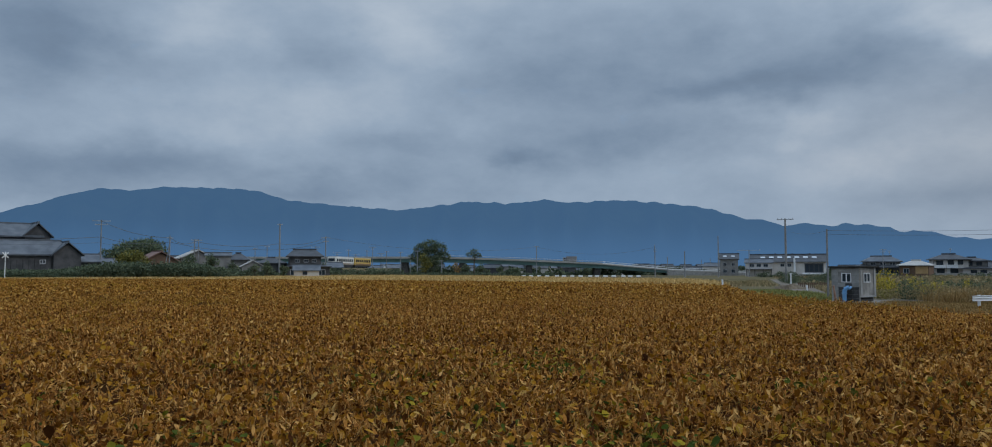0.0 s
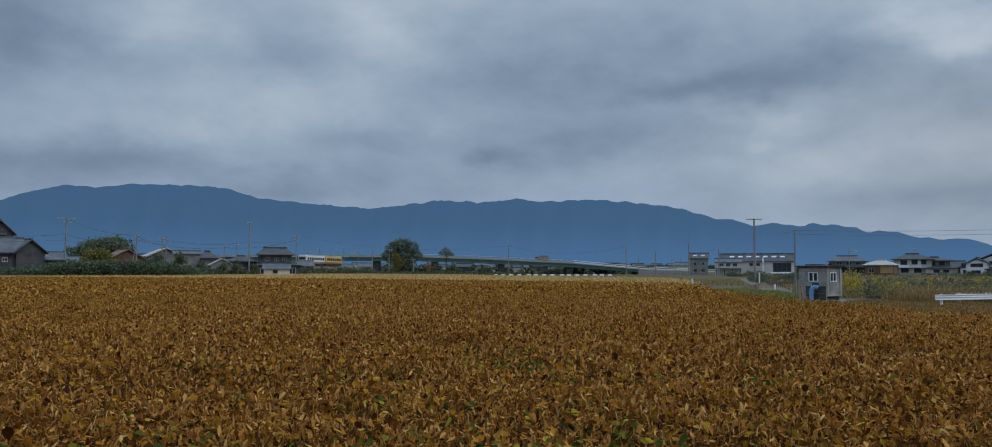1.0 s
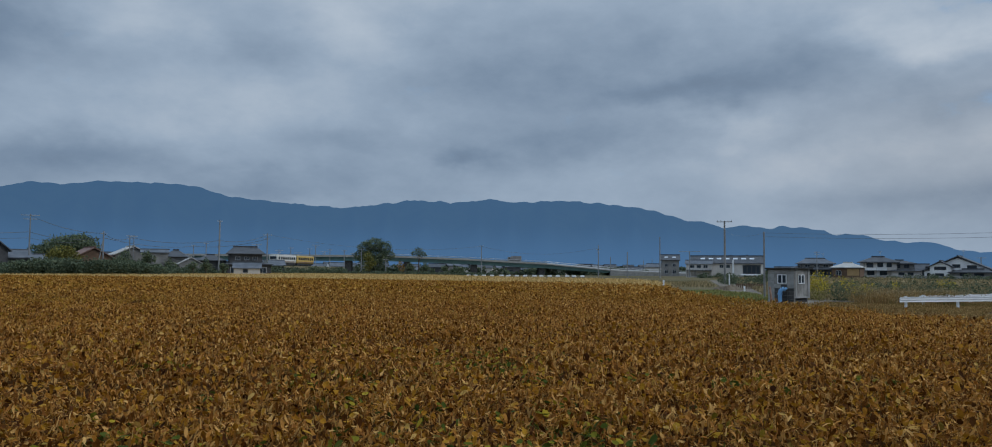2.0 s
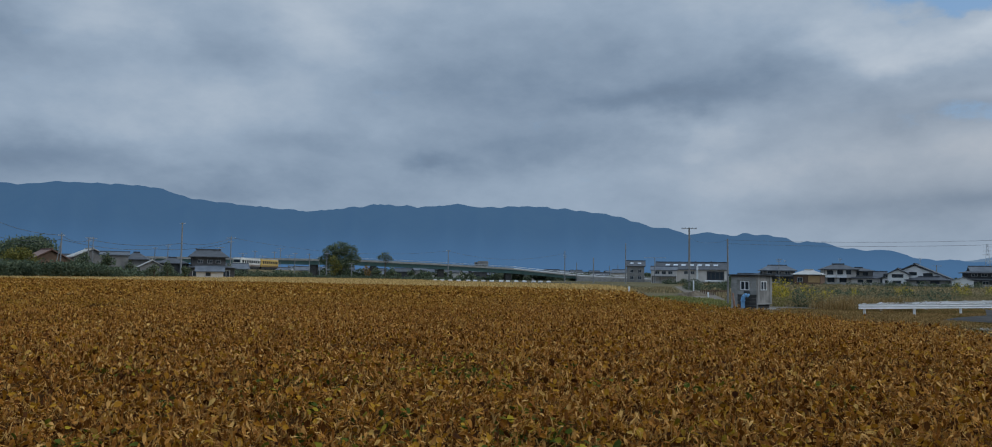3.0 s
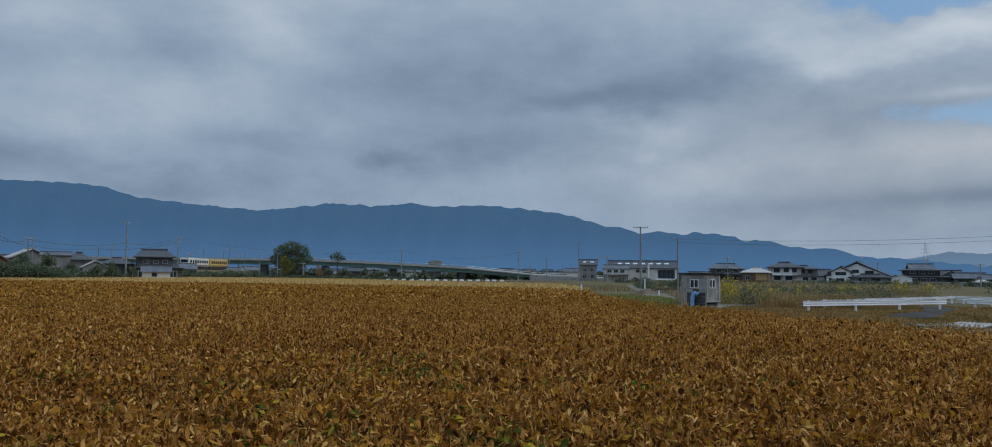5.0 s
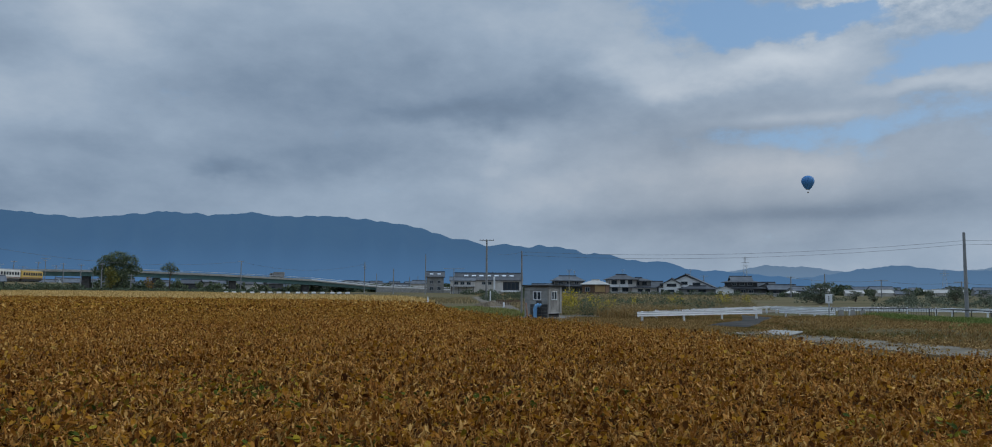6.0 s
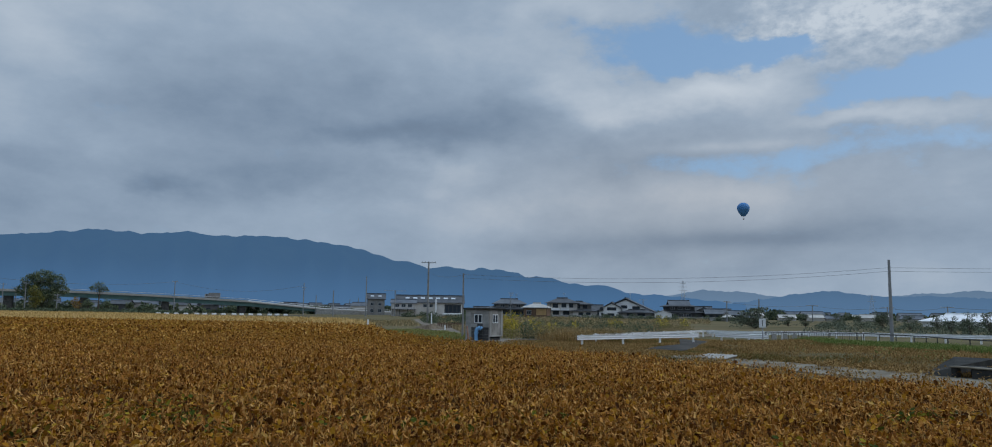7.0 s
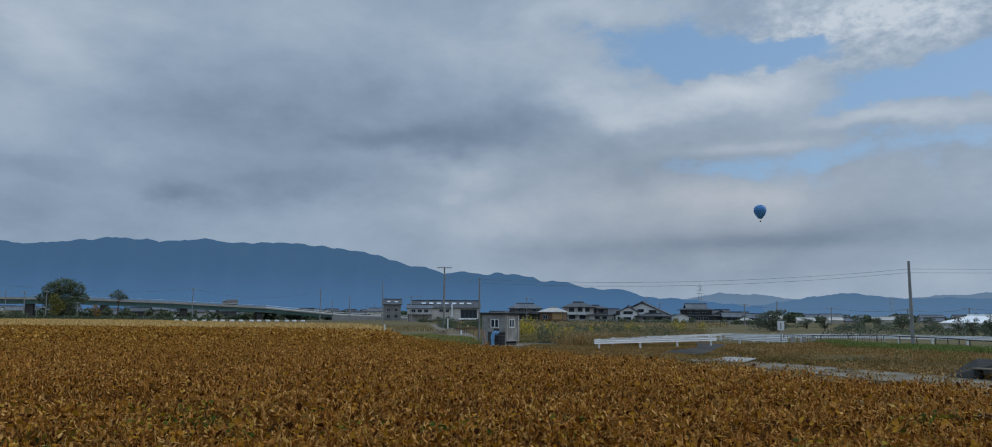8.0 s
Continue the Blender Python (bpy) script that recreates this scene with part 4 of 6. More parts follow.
for az, d, w, h, seed in ((-18.5, 208, 3.6, 4.2, 71), (-17.0, 206, 3.0, 3.6, 72), (-16.2, 214, 3.4, 4.6, 73), (-15.1, 216, 2.6, 3.4, 74), (-12.3, 232, 3.2, 4.4, 75), (-22.4, 204, 3.6, 4.0, 76)):
    tree(spot(az, d), h, lobes_for(w, 0.5, h, 7, seed), 0.35, M_CROWN, "dark green garden tree beside low farm roofs", 0.14, 110)
tree(spot(43.2, 118), 2.6, young_lobes(7.4, 3.0, 44, 16), 0.22, M_YOUNG, "dark low spreading tree behind the guard rail", 0.12, 200)
for i, (az, d, w, h) in enumerate(((45.3, 150, 2.8, 1.9), (46.4, 150, 2.2, 2.1), (48.4, 150, 3.2, 2.2), (49.8, 140, 2.4, 2.1), (51.0, 130, 3.4, 2.6), (52.6, 130, 2.6, 2.1), (54.2, 110, 2.2, 2.2), (54.9, 104, 1.8, 2.0), (55.9, 96, 2.4, 2.4), (57.0, 96, 2.2, 2.4), (58.3, 96, 2.2, 2.4), (59.6, 96, 2.2, 2.2))):
    tree(spot(az, d), h, young_lobes(w * 1.25, h, 26, 30 + i), 0.15, M_YOUNG, "small dark roadside tree beyond the fence", 0.06, 420)
hedge_right = []
for i in range(46):
    p = spot(47.2 + 13.5 * i / 46 + R2.uniform(-0.2, 0.2), R2.uniform(112, 150))
    hedge_right.append((p.x, p.y, R2.uniform(0.5, 1.3), R2.uniform(0.4, 1.6)))
for i in range(44):
    p = spot(46.8 + 13.5 * i / 44 + R2.uniform(-0.2, 0.2), R2.uniform(80, 104))
    hedge_right.append((p.x, p.y, R2.uniform(0.3, 0.8), R2.uniform(0.3, 1.1)))
bush_row("roadside_hedge", hedge_right, 260, 0.12, 0.26, M_YOUNG, "uneven dark hedge of young trees beyond the road", "hedge")
far_wood = []
for i in range(240):
    az = R2.uniform(5.5, 64)
    d = R2.uniform(330, 640)
    p = spot(az, d)
    far_wood.append((p.x, p.y, R2.uniform(2, 5), R2.uniform(1.5, 4.5)))
for i in range(230):
    az = R2.uniform(-30, 18)
    p = spot(az, R2.uniform(400, 520))
    far_wood.append((p.x, p.y, R2.uniform(3, 6), R2.uniform(2.0, 5.2) * (1.0 if az < 8 else 0.7)))
for i in range(80):
    p = spot(R2.uniform(-9, 15), R2.uniform(337, 352))
    far_wood.append((p.x, p.y, R2.uniform(1.2, 2.8), R2.uniform(1.2, 4.2)))
bush_row("far_woods", far_wood, 8.0, 0.9, 2.0, M_SCRUB, "dark far woods and gardens at the foot of the mountains", "woods")


# ---- houses ----
def window(parent, x, z, w, h, y, frame_mat=None, bars=1):
    """A framed window in the wall at y, facing -y."""
    bm = bmesh.new()
    t = max(0.05, 0.07 * w)
    for x0, x1, z0, z1 in ((x - w / 2, x + w / 2, z, z + t), (x - w / 2, x + w / 2, z + h - t, z + h), (x - w / 2, x - w / 2 + t, z + t, z + h - t), (x + w / 2 - t, x + w / 2, z + t, z + h - t)):
        box(bm, x0, x1, y - 0.06, y + 0.04, z0, z1)
    for i in range(bars):
        c = x - w / 2 + w * (i + 1) / (bars + 1)
        box(bm, c - t * 0.4, c + t * 0.4, y - 0.05, y + 0.03, z + t, z + h - t)
    fr = part("window", bm, frame_mat or M_STEEL, parent)
    part("pane", boxed(x - w / 2 + t, x + w / 2 - t, y - 0.02, y + 0.01, z + t, z + h - t), M_GLASS, fr)


def gable(w, d, wall, top, x0=0.0, y0=0.0, z0=0.0, over=0.5, thick=0.22, along="x"):
    """Walls with gable ends, and a two-sided roof with eaves."""
    hw, hd = (w / 2, d / 2) if along == "x" else (d / 2, w / 2)
    body = solid([(-hd, 0), (hd, 0), (hd, wall), (0, top - thick), (-hd, wall)], -hw, hw)
    slope = (top - wall) / hd
    eave = wall - slope * over
    roof = solid([(-hd - over, eave), (0, top), (hd + over, eave), (hd + over, eave + thick), (0, top + thick), (-hd - over, eave + thick)], -hw - over, hw + over)
    box(roof, -0.16, 0.16, -hw - over - 0.05, hw + over + 0.05, top + thick - 0.06, top + thick + 0.2)
    turn = Matrix.Translation((x0, y0, z0)) @ (Matrix.Rotation(radians(90), 4, "Z") if along == "x" else Matrix.Identity(4))
    for m in (body, roof):
        bmesh.ops.transform(m, matrix=turn, verts=m.verts)
    return body, roof


def hip(w, d, wall, top, run, x0=0.0, y0=0.0, z0=0.0, over=0.7, thick=0.18):
    """A hipped roof on a box; run is how far the ridge stops short of the ends."""
    body = boxed(x0 - w / 2, x0 + w / 2, y0 - d / 2, y0 + d / 2, z0, z0 + wall)
    roof = bmesh.new()
    a, b = w / 2 + over, d / 2 + over
    lo = [roof.verts.new((x0 + x, y0 + y, z0 + wall - 0.1)) for x, y in ((-a, -b), (a, -b), (a, b), (-a, b))]
    mid = [roof.verts.new((v.co.x, v.co.y, v.co.z + thick)) for v in lo]
    r0, r1 = roof.verts.new((x0 - w / 2 + run, y0, z0 + top)), roof.verts.new((x0 + w / 2 - run, y0, z0 + top))
    roof.faces.new(lo[::-1])
    for i in range(4):
        roof.faces.new((lo[i], lo[(i + 1) % 4], mid[(i + 1) % 4], mid[i]))
    roof.faces.new((mid[0], mid[1], r1, r0))
    roof.faces.new((mid[1], mid[2], r1))
    roof.faces.new((mid[2], mid[3], r0, r1))
    roof.faces.new((mid[3], mid[0], r0))
    box(roof, x0 - w / 2 + run - 0.2, x0 + w / 2 - run + 0.2, y0 - 0.16, y0 + 0.16, z0 + top - 0.05, z0 + top + 0.28)
    return body, roof


def house_at(name, az, d, turn, label, category="house", size=1.0):
    ob = thing(name, spot(az, d), -az + turn, label, category)
    ob.scale = (size, size, size)
    return ob


def add_body(t, pair, wall_mat, roof_mat, wall_label="", roof_label=""):
    w = part("wall", pair[0], wall_mat, t, wall_label)
    r = part("roof", pair[1], roof_mat, t, roof_label)
    return w, r


HD = 265.0


def trim(t, x0, x1, y, z, posts=()):
    """A gutter along an eave, with downpipes."""
    part("gutter", boxed(x0, x1, y - 0.14, y, z - 0.14, z, 0.03), M_DARKMETAL, t)
    for x in posts:
        part("downpipe", boxed(x - 0.06, x + 0.06, y + 0.02, y + 0.16, 0.0, z - 0.15), M_DARKMETAL, t)


def garden_wall(t, x0, x1, y, h):
    """A low block wall with a coping and piers."""
    part("garden_wall", boxed(x0, x1, y - 0.1, y + 0.1, -0.1, h, 0.02), M_BLOCK, t, "low grey block garden wall")
    part("coping", boxed(x0 - 0.05, x1 + 0.05, y - 0.16, y + 0.16, h + 0.002, h + 0.1, 0.02), M_CONC, t)


def aerial(t, x, y, z, h=1.8):
    """A roof aerial with short rods."""
    bm = bmesh.new()
    rod(bm, (x, y, z), (x, y, z + h), 0.05, 0.04, 5)
    for k in range(4):
        rod(bm, (x - 0.55 + 0.08 * k, y, z + h - 0.18 * k), (x + 0.55 - 0.08 * k, y, z + h - 0.18 * k), 0.025, None, 4)
    part("aerial", bm, M_STEEL, t)


# long pale building with skylights
h = house_at("long_building", 20.2, 285, 0, "long two-storey cream building with a dark roof full of skylights", "building")
add_body(h, gable(23.5, 9, 4.9, 7.2, 0.6, 0, 0), M_PLASTER, M_TILE)
add_body(h, gable(8.5, 7, 4.5, 5.6, -8.6, -4.2, 0, 0.4), M_PLASTER, M_TILE_GREY)
for i in range(7):
    x = -7.4 + i * 2.7
    sl = part("skylight", boxed(-0.75, 0.75, -0.5, 0.5, 0, 0.14, m=pose(x, -2.2, 6.34, math.degrees(math.atan2(2.3, 4.5)), 0, 0)), M_SKYGLASS, h, "pale reflecting roof window")
    if i in (1, 3, 5):
        part("vent", boxed(x + 1.1, x + 1.4, -0.2, 0.2, 7.3, 7.85), M_TILE, h)
for x in (-10.8, -8.6, -6.4):
    window(h, x, 3.1, 1.5, 1.1, -7.72)
part("carport", boxed(-12.6, -4.4, -9.6, -7.6, 2.3, 2.5), M_TILE_GREY, h)
for x in (-12.4, -9.8, -7.2, -4.6):
    part("post", boxed(x - 0.1, x + 0.1, -9.5, -9.3, 0, 2.3), M_WOODWALL, h)
for x in (-1.2, 1.0):
    window(h, x, 3.2, 1.3, 1.1, -4.5)
part("chimney_pipe", boxed(2.3, 2.9, -5.3, -4.7, 0.0, 6.0, 0.06), M_WHITE, h, "white upright duct")
window(h, 8.6, 1.2, 5.8, 3.1, -4.5, M_DARKMETAL, 3)
part("canopy", boxed(5.0, 12.2, -6.6, -4.6, 0.6, 1.2, 0.1), M_WHITE, h, "white garden wall")
h = house_at("house", 16.45, 330, 0, "tall grey house with two skylights in its dark roof")
add_body(h, gable(7.0, 8, 6.6, 8.5), M_GREYWALL, M_TILE)
for x in (-1.5, 1.6):
    part("skylight", boxed(-0.7, 0.7, -0.5, 0.5, 0, 0.14, m=pose(x, -2.3, 7.62, 25, 0, 0)), M_SKYGLASS, h)
    window(h, x, 3.8, 1.3, 1.2, -4.0)
    window(h, x, 1.0, 1.5, 1.5, -4.0)

# houses beyond the waste ground
h = house_at("house", 25.9, HD, 6, "old two-storey house with dark tiled hipped roof")
add_body(h, hip(9.5, 8, 4.6, 6.2, 2.0, 0.6, 0, 0), M_GREYWALL, M_TILE_GREY)
add_body(h, hip(14.0, 10, 2.9, 4.2, 3.2, 0, -0.5, 0, 0.8), M_WOODWALL, M_TILE)
for x in (-2, 0.6, 3.2):
    window(h, x, 3.5, 1.5, 0.9, -4.0)
trim(h, -4.6, 5.8, -4.72, 4.5, (-3.8, 5.0))
trim(h, -7.6, 7.6, -6.32, 2.8, (-6.6, 6.6))
for x in (-4.6, -1.4, 2.2, 5.0):
    window(h, x, 0.5, 1.9, 1.8, -5.5, M_DARKMETAL)
garden_wall(h, -9.0, 8.0, -8.5, 1.0)
aerial(h, 3.0, 0.3, 6.1)
h = house_at("house", 28.05, HD - 25, -10, "low brown house with a pale rounded roof and an ochre blind")
add_body(h, hip(7.2, 7, 3.3, 4.6, 2.6, 0, 0, 0, 0.5), M_BROWNWALL, M_ROOF_PALE)
part("blind", boxed(0.4, 3.4, -3.58, -3.5, 1.1, 3.0, 0.02), M_TAN, h, "ochre window blind")
window(h, -1.8, 1.2, 1.4, 1.3, -3.5)
trim(h, -4.0, 4.0, -4.02, 3.2, (-3.4,))
h = house_at("house", 30.2, HD, 8, "two-storey white house with black hipped tile roofs and balconies")
add_body(h, hip(9.2, 8, 5.1, 6.7, 3.0, -1.6, 0, 0), M_PLASTER, M_TILE)
add_body(h, hip(7.0, 7, 4.7, 5.7, 2.5, 4.2, 0.5, 0), M_GREYWALL, M_TILE)
add_body(h, hip(8.0, 8, 2.5, 3.3, 3.5, 5.2, -1.5, 0), M_PLASTER, M_TILE)
part("wall_panel", boxed(-2.6, 0.2, -4.06, -4.004, 0.3, 5.0, 0.02), M_WHITEWALL, h, "white plaster wall panel")
part("porch_roof", boxed(-6.4, 1.6, -5.4, -4.1, 2.45, 2.62, 0.04), M_TILE, h)
for x, z, w in ((-4.4, 3.5, 1.8), (-1.6, 3.6, 1.6), (0.8, 3.6, 1.4), (-4.2, 0.8, 2.0), (-0.8, 0.8, 2.0)):
    window(h, x, z, w, 1.3 if z > 1 else 1.7, -4.08, M_DARKMETAL)
for x in (3.2, 5.6):
    window(h, x, 3.3, 1.5, 1.1, -3.0, M_DARKMETAL)
    window(h, x + 0.6, 0.6, 1.6, 1.5, -5.5, M_DARKMETAL)
part("balcony", boxed(-5.8, -3.0, -5.0, -4.1, 2.63, 3.4, 0.05), M_WHITEWALL, h)
trim(h, -6.8, 3.6, -4.72, 5.0, (-6.0, 2.8))
trim(h, 1.4, 8.2, -3.72, 4.6, (7.5,))
garden_wall(h, -8.0, 9.5, -8.0, 1.1)
aerial(h, -1.0, 0.2, 6.6)
h = house_at("house", 34.35, HD, -6, "white plaster house with a wide black gabled roof and dark trim")
add_body(h, gable(17.0, 11, 2.7, 6.6, 0.6, 0, 0, 0.6, 0.3, "y"), M_WHITEWALL, M_TILE)
add_body(h, gable(5.2, 6, 3.8, 5.2, -3.4, -6.0, 0, 0.5, 0.25, "y"), M_WHITEWALL, M_TILE)
add_body(h, hip(11.0, 4.5, 2.2, 3.1, 3.0, 4.4, -6.8, 0, 0.5), M_GREYWALL, M_TILE)
for x, z, w, y in ((0.2, 3.5, 2.0, -5.5), (4.0, 3.2, 2.4, -5.5), (-6.4, 2.9, 2.4, -5.5), (-3.4, 2.8, 3.0, -9.0), (-3.6, 0.4, 2.2, -9.0), (-6.4, 0.5, 1.6, -5.5), (2.4, 0.5, 2.0, -9.05), (6.0, 0.5, 2.4, -9.05)):
    window(h, x, z, w, 1.0 if z > 1 else 1.5, y, M_DARKMETAL)
part("band", boxed(-7.6, 8.8, -5.58, -5.504, 2.55, 2.8, 0.02), M_WOODWALL, h, "dark timber band across the gable")
for x in (-5.0, -1.4, 2.2, 5.6):
    part("timber", boxed(x - 0.12, x + 0.12, -5.58, -5.504, 0.0, 2.54), M_WOODWALL, h)
trim(h, -1.4, 10.2, -9.6, 2.1, (-0.8, 9.6))
garden_wall(h, -10.0, 11.0, -11.5, 1.0)
aerial(h, 1.6, 0.0, 6.8)
h = house_at("shed", 37.0, HD - 10, 0, "small white shed with a low gabled roof", "shed")
add_body(h, gable(5.2, 5, 2.0, 3.0, 0, 0, 0, 0.3, 0.15, "y"), M_WHITEWALL, M_ROOF_PALE)
h = house_at("house", 38.05, HD, 10, "traditional two-storey house with dark tiled hip-and-gable roof")
add_body(h, hip(8.6, 8, 4.4, 5.2, 1.8, 0, 0, 0, 1.0), M_WOODWALL, M_TILE)
add_body(h, gable(5.8, 5, 4.9, 6.1, 0, 0, 0, 0.6, 0.2), M_GREYWALL, M_TILE_GREY)
add_body(h, hip(11.5, 10, 2.4, 3.3, 3.0, 1.0, -0.8, 0, 0.8), M_WOODWALL, M_TILE)
add_body(h, gable(5.0, 6, 2.8, 4.1, 7.5, 0, 0, 0.5, 0.2, "y"), M_GREYWALL, M_TILE)
for x in (-2.6, -0.2, 2.2):
    window(h, x, 3.4, 1.5, 0.8, -4.0)
    window(h, x, 0.6, 1.6, 1.5, -5.8)
trim(h, -5.2, 5.2, -5.0, 4.3, (-4.2, 4.2))
garden_wall(h, -7.0, 11.0, -8.0, 1.0)
aerial(h, 2.0, 0.2, 6.2)
h = house_at("shed", 41.4, HD - 20, 0, "small grey shed with a rounded roof", "shed")
add_body(h, hip(4.0, 4, 1.1, 1.8, 1.3, 0, 0, 0, 0.3), M_GREYWALL, M_ROOF_PALE)
for az, w, tp, mat in ((39.9, 5.5, 2.9, M_TILE), (42.8, 4, 1.8, M_TILE_GREY), (45.2, 6, 2.0, M_ROOF_PALE), (47.0, 5.0, 2.2, M_ROOF_PALE), (48.0, 4.0, 1.9, M_TILE_GREY), (50.2, 5.0, 2.4, M_ROOF_PALE), (52.8, 7.0, 2.2, M_TILE_GREY)):
    h = house_at("house", az, 330, R2.uniform(-20, 20), "small far house with a low roof beyond the road")
    add_body(h, gable(w, 5, tp - 1.0, tp, 0, 0, 0, 0.4, 0.2), M_PLASTER, mat)
for az, d, w, wall, tp, mat, roof in ((39.6, 272, 6.0, 3.0, 4.3, M_GREYWALL, M_TILE), (40.4, 262, 5.0, 2.2, 3.4, M_WOODWALL, M_TILE_GREY), (41.0, 276, 5.0, 2.6, 3.6, M_PLASTER, M_TILE), (41.9, 268, 4.2, 1.9, 3.0, M_GREYWALL, M_TILE_GREY), (32.2, 285, 5.0, 3.0, 4.6, M_WOODWALL, M_TILE), (24.2, 300, 7.0, 2.4, 3.6, M_WOODWALL, M_TILE)):
    h = house_at("house", az, d, 8, "low dark house with a tiled gable roof among other houses")
    add_body(h, gable(w, 6, wall, tp, 0, 0, 0, 0.5, 0.2), mat, roof)
    window(h, -w * 0.22, 0.8, 1.2, 1.0, -3.0, M_DARKMETAL)
    window(h, w * 0.2, 0.8, 1.4, 1.2, -3.0, M_DARKMETAL)
for i in range(26):
    az = 39.5 + 21.0 * i / 26 + R2.uniform(-0.4, 0.4)
    d = R2.uniform(360, 560)
    h = house_at("house", az, d, R2.uniform(-40, 40), "small far house on the plain before the mountains")
    tp = R2.uniform(2.2, 4.6)
    add_body(h, gable(R2.uniform(5, 11), 6, tp - 1.3, tp, 0, 0, 0, 0.4, 0.2), R2.choice((M_PLASTER, M_GREYWALL, M_WHITEWALL)), R2.choice((M_TILE, M_TILE_GREY, M_TILE_GREY, M_ROOF_PALE)))
h = house_at("warehouse", 58.6, 190, 0, "long low warehouse with a bright white roof", "warehouse")
add_body(h, hip(34.0, 14, 1.1, 2.6, 4.0, 0, 0, 0, 0.6), M_WHITEWALL, M_WHITE)

# farm buildings beyond the far corner of the field
BD = 213.0
h = house_at("barn", -33.4, BD, 8, "large old barn with weathered dark boards and grey tiled gable roof", "barn", 1.15)
add_body(h, gable(22.0, 10, 8.8, 11.2, 0.0, 6.0, 0, 0.8, 0.3), M_WOODWALL, M_TILE_GREY)
add_body(h, gable(25.4, 7, 5.1, 7.5, 1.2, -1.0, 0, 0.7, 0.3), M_WOODWALL, M_TILE_GREY)
part("wall_board_band", boxed(-11.5, 13.9, -4.66, -4.52, 4.7, 4.95), M_ROOF_PALE, h)
for i in range(24):
    x = -11.2 + i * 1.02
    part("board", boxed(x, x + 0.96, -4.62, -4.51, 0.4, 4.65), M_WOODWALL, h)
window(h, 10.6, 3.0, 1.0, 0.8, -4.62, M_WHITE)
add_body(h, gable(4.6, 9, 9.0, 11.3, 10.6, 5.0, 0, 0.6, 0.25, "y"), M_WOODWALL, M_TILE_GREY)
add_body(h, gable(5.0, 7.6, 5.1, 7.3, 14.9, -1.6, 0, 0.6, 0.25, "y"), M_WOODWALL, M_TILE_GREY)
h = house_at("barn", -28.3, BD + 4, 8, "low open lean-to of the farm with a grey roof", "barn", 1.13)
add_body(h, gable(9.0, 7, 3.6, 5.0, 0.8, 0, 0, 0.5, 0.2), M_WOODWALL, M_TILE_GREY)
part("tarpaulin", boxed(-3.2, 1.0, -4.3, -3.9, 2.5, 3.0, 0.1), M_ROOF_PALE, h)
h = house_at("house", -23.3, 212, 14, "low house with a brown metal gable roof behind bushes", "house", 1.06)
add_body(h, gable(9.5, 8, 3.4, 6.0, 0, 0, 0, 0.5, 0.25, "y"), M_BROWNWALL, M_ROOF_BROWN)
h = house_at("shed", -20.9, 222, 10, "cream shed with a pale gabled metal roof", "shed", 1.05)
add_body(h, gable(8.0, 9, 4.9, 6.7, 0, 0, 0, 0.6, 0.25, "y"), M_GREYWALL, M_ROOF_PALE)
window(h, -1.6, 4.0, 1.4, 1.0, -4.5)
h = house_at("shed", -19.4, 212, 0, "boxy pale grey shed with a flat roof", "shed", 1.1)
add_body(h, gable(5.4, 6, 5.0, 5.6, 0, 0, 0, 0.3, 0.2), M_GREYWALL, M_TILE_GREY)
h = house_at("house", -18.1, 235, -8, "small house with a dark tiled hipped roof")
add_body(h, hip(5.6, 6, 4.9, 6.8, 2.2), M_GREYWALL, M_TILE)
h = house_at("shed", -17.2, 222, 5, "low shed with a pale gabled roof", "shed")
add_body(h, gable(5.6, 6, 3.0, 4.5, 0, 0, 0, 0.4, 0.2, "y"), M_GREYWALL, M_ROOF_PALE)
window(h, 0.6, 1.4, 1.4, 1.1, -3.0)
h = house_at("house", -15.9, 235, 0, "low dark house among garden bushes")
add_body(h, hip(7.0, 7, 4.0, 5.6, 2.6), M_WOODWALL, M_TILE)
h = house_at("house", -13.6, 232, 4, "two-storey house with a dark tiled roof and dark walls")
add_body(h, hip(8.6, 7, 5.9, 7.9, 1.2, -0.2, 0, 0, 0.8), M_WOODWALL, M_TILE)
add_body(h, hip(11.6, 9, 3.0, 3.9, 3.0, 0.6, -0.6, 0, 0.6), M_WOODWALL, M_TILE)
for x in (-3.4, 0.4, 4.2):
    window(h, x, 0.5, 2.0, 1.8, -5.1)
for x in (-2.4, 0.0, 2.2):
    window(h, x, 4.2, 1.3, 0.9, -3.5)
h = house_at("shed", -13.5, 214, 0, "small white shed with a low gabled roof", "shed")
add_body(h, gable(6.4, 5, 2.0, 3.2, 0, 0, 0, 0.4, 0.2), M_PLASTER, M_TILE_GREY)
window(h, -0.4, 0.8, 1.2, 0.9, -2.5, M_DARKMETAL)
for az, d, w, wall, tp, roof, mat in ((-26.4, 226, 8, 3.2, 4.8, M_TILE_GREY, M_WOODWALL), (-22.2, 238, 9, 3.6, 5.8, M_TILE_GREY, M_GREYWALL), (-19.0, 242, 8, 3.4, 5.0, M_TILE, M_WOODWALL), (-16.6, 246, 9, 3.0, 4.6, M_TILE_GREY, M_WOODWALL), (-15.0, 236, 5, 2.4, 3.6, M_TILE_GREY, M_GREYWALL), (-12.0, 262, 8, 3.0, 4.4, M_TILE_GREY, M_WOODWALL)):
    h = house_at("house", az, d, 6, "low farm building with a tiled gable roof in the hamlet")
    add_body(h, gable(w, 7, wall, tp, 0, 0, 0, 0.6, 0.2), mat, roof)
    window(h, -w * 0.25, 1.0, 1.6, 1.2, -3.5)
    window(h, w * 0.2, 1.0, 1.6, 1.2, -3.5)
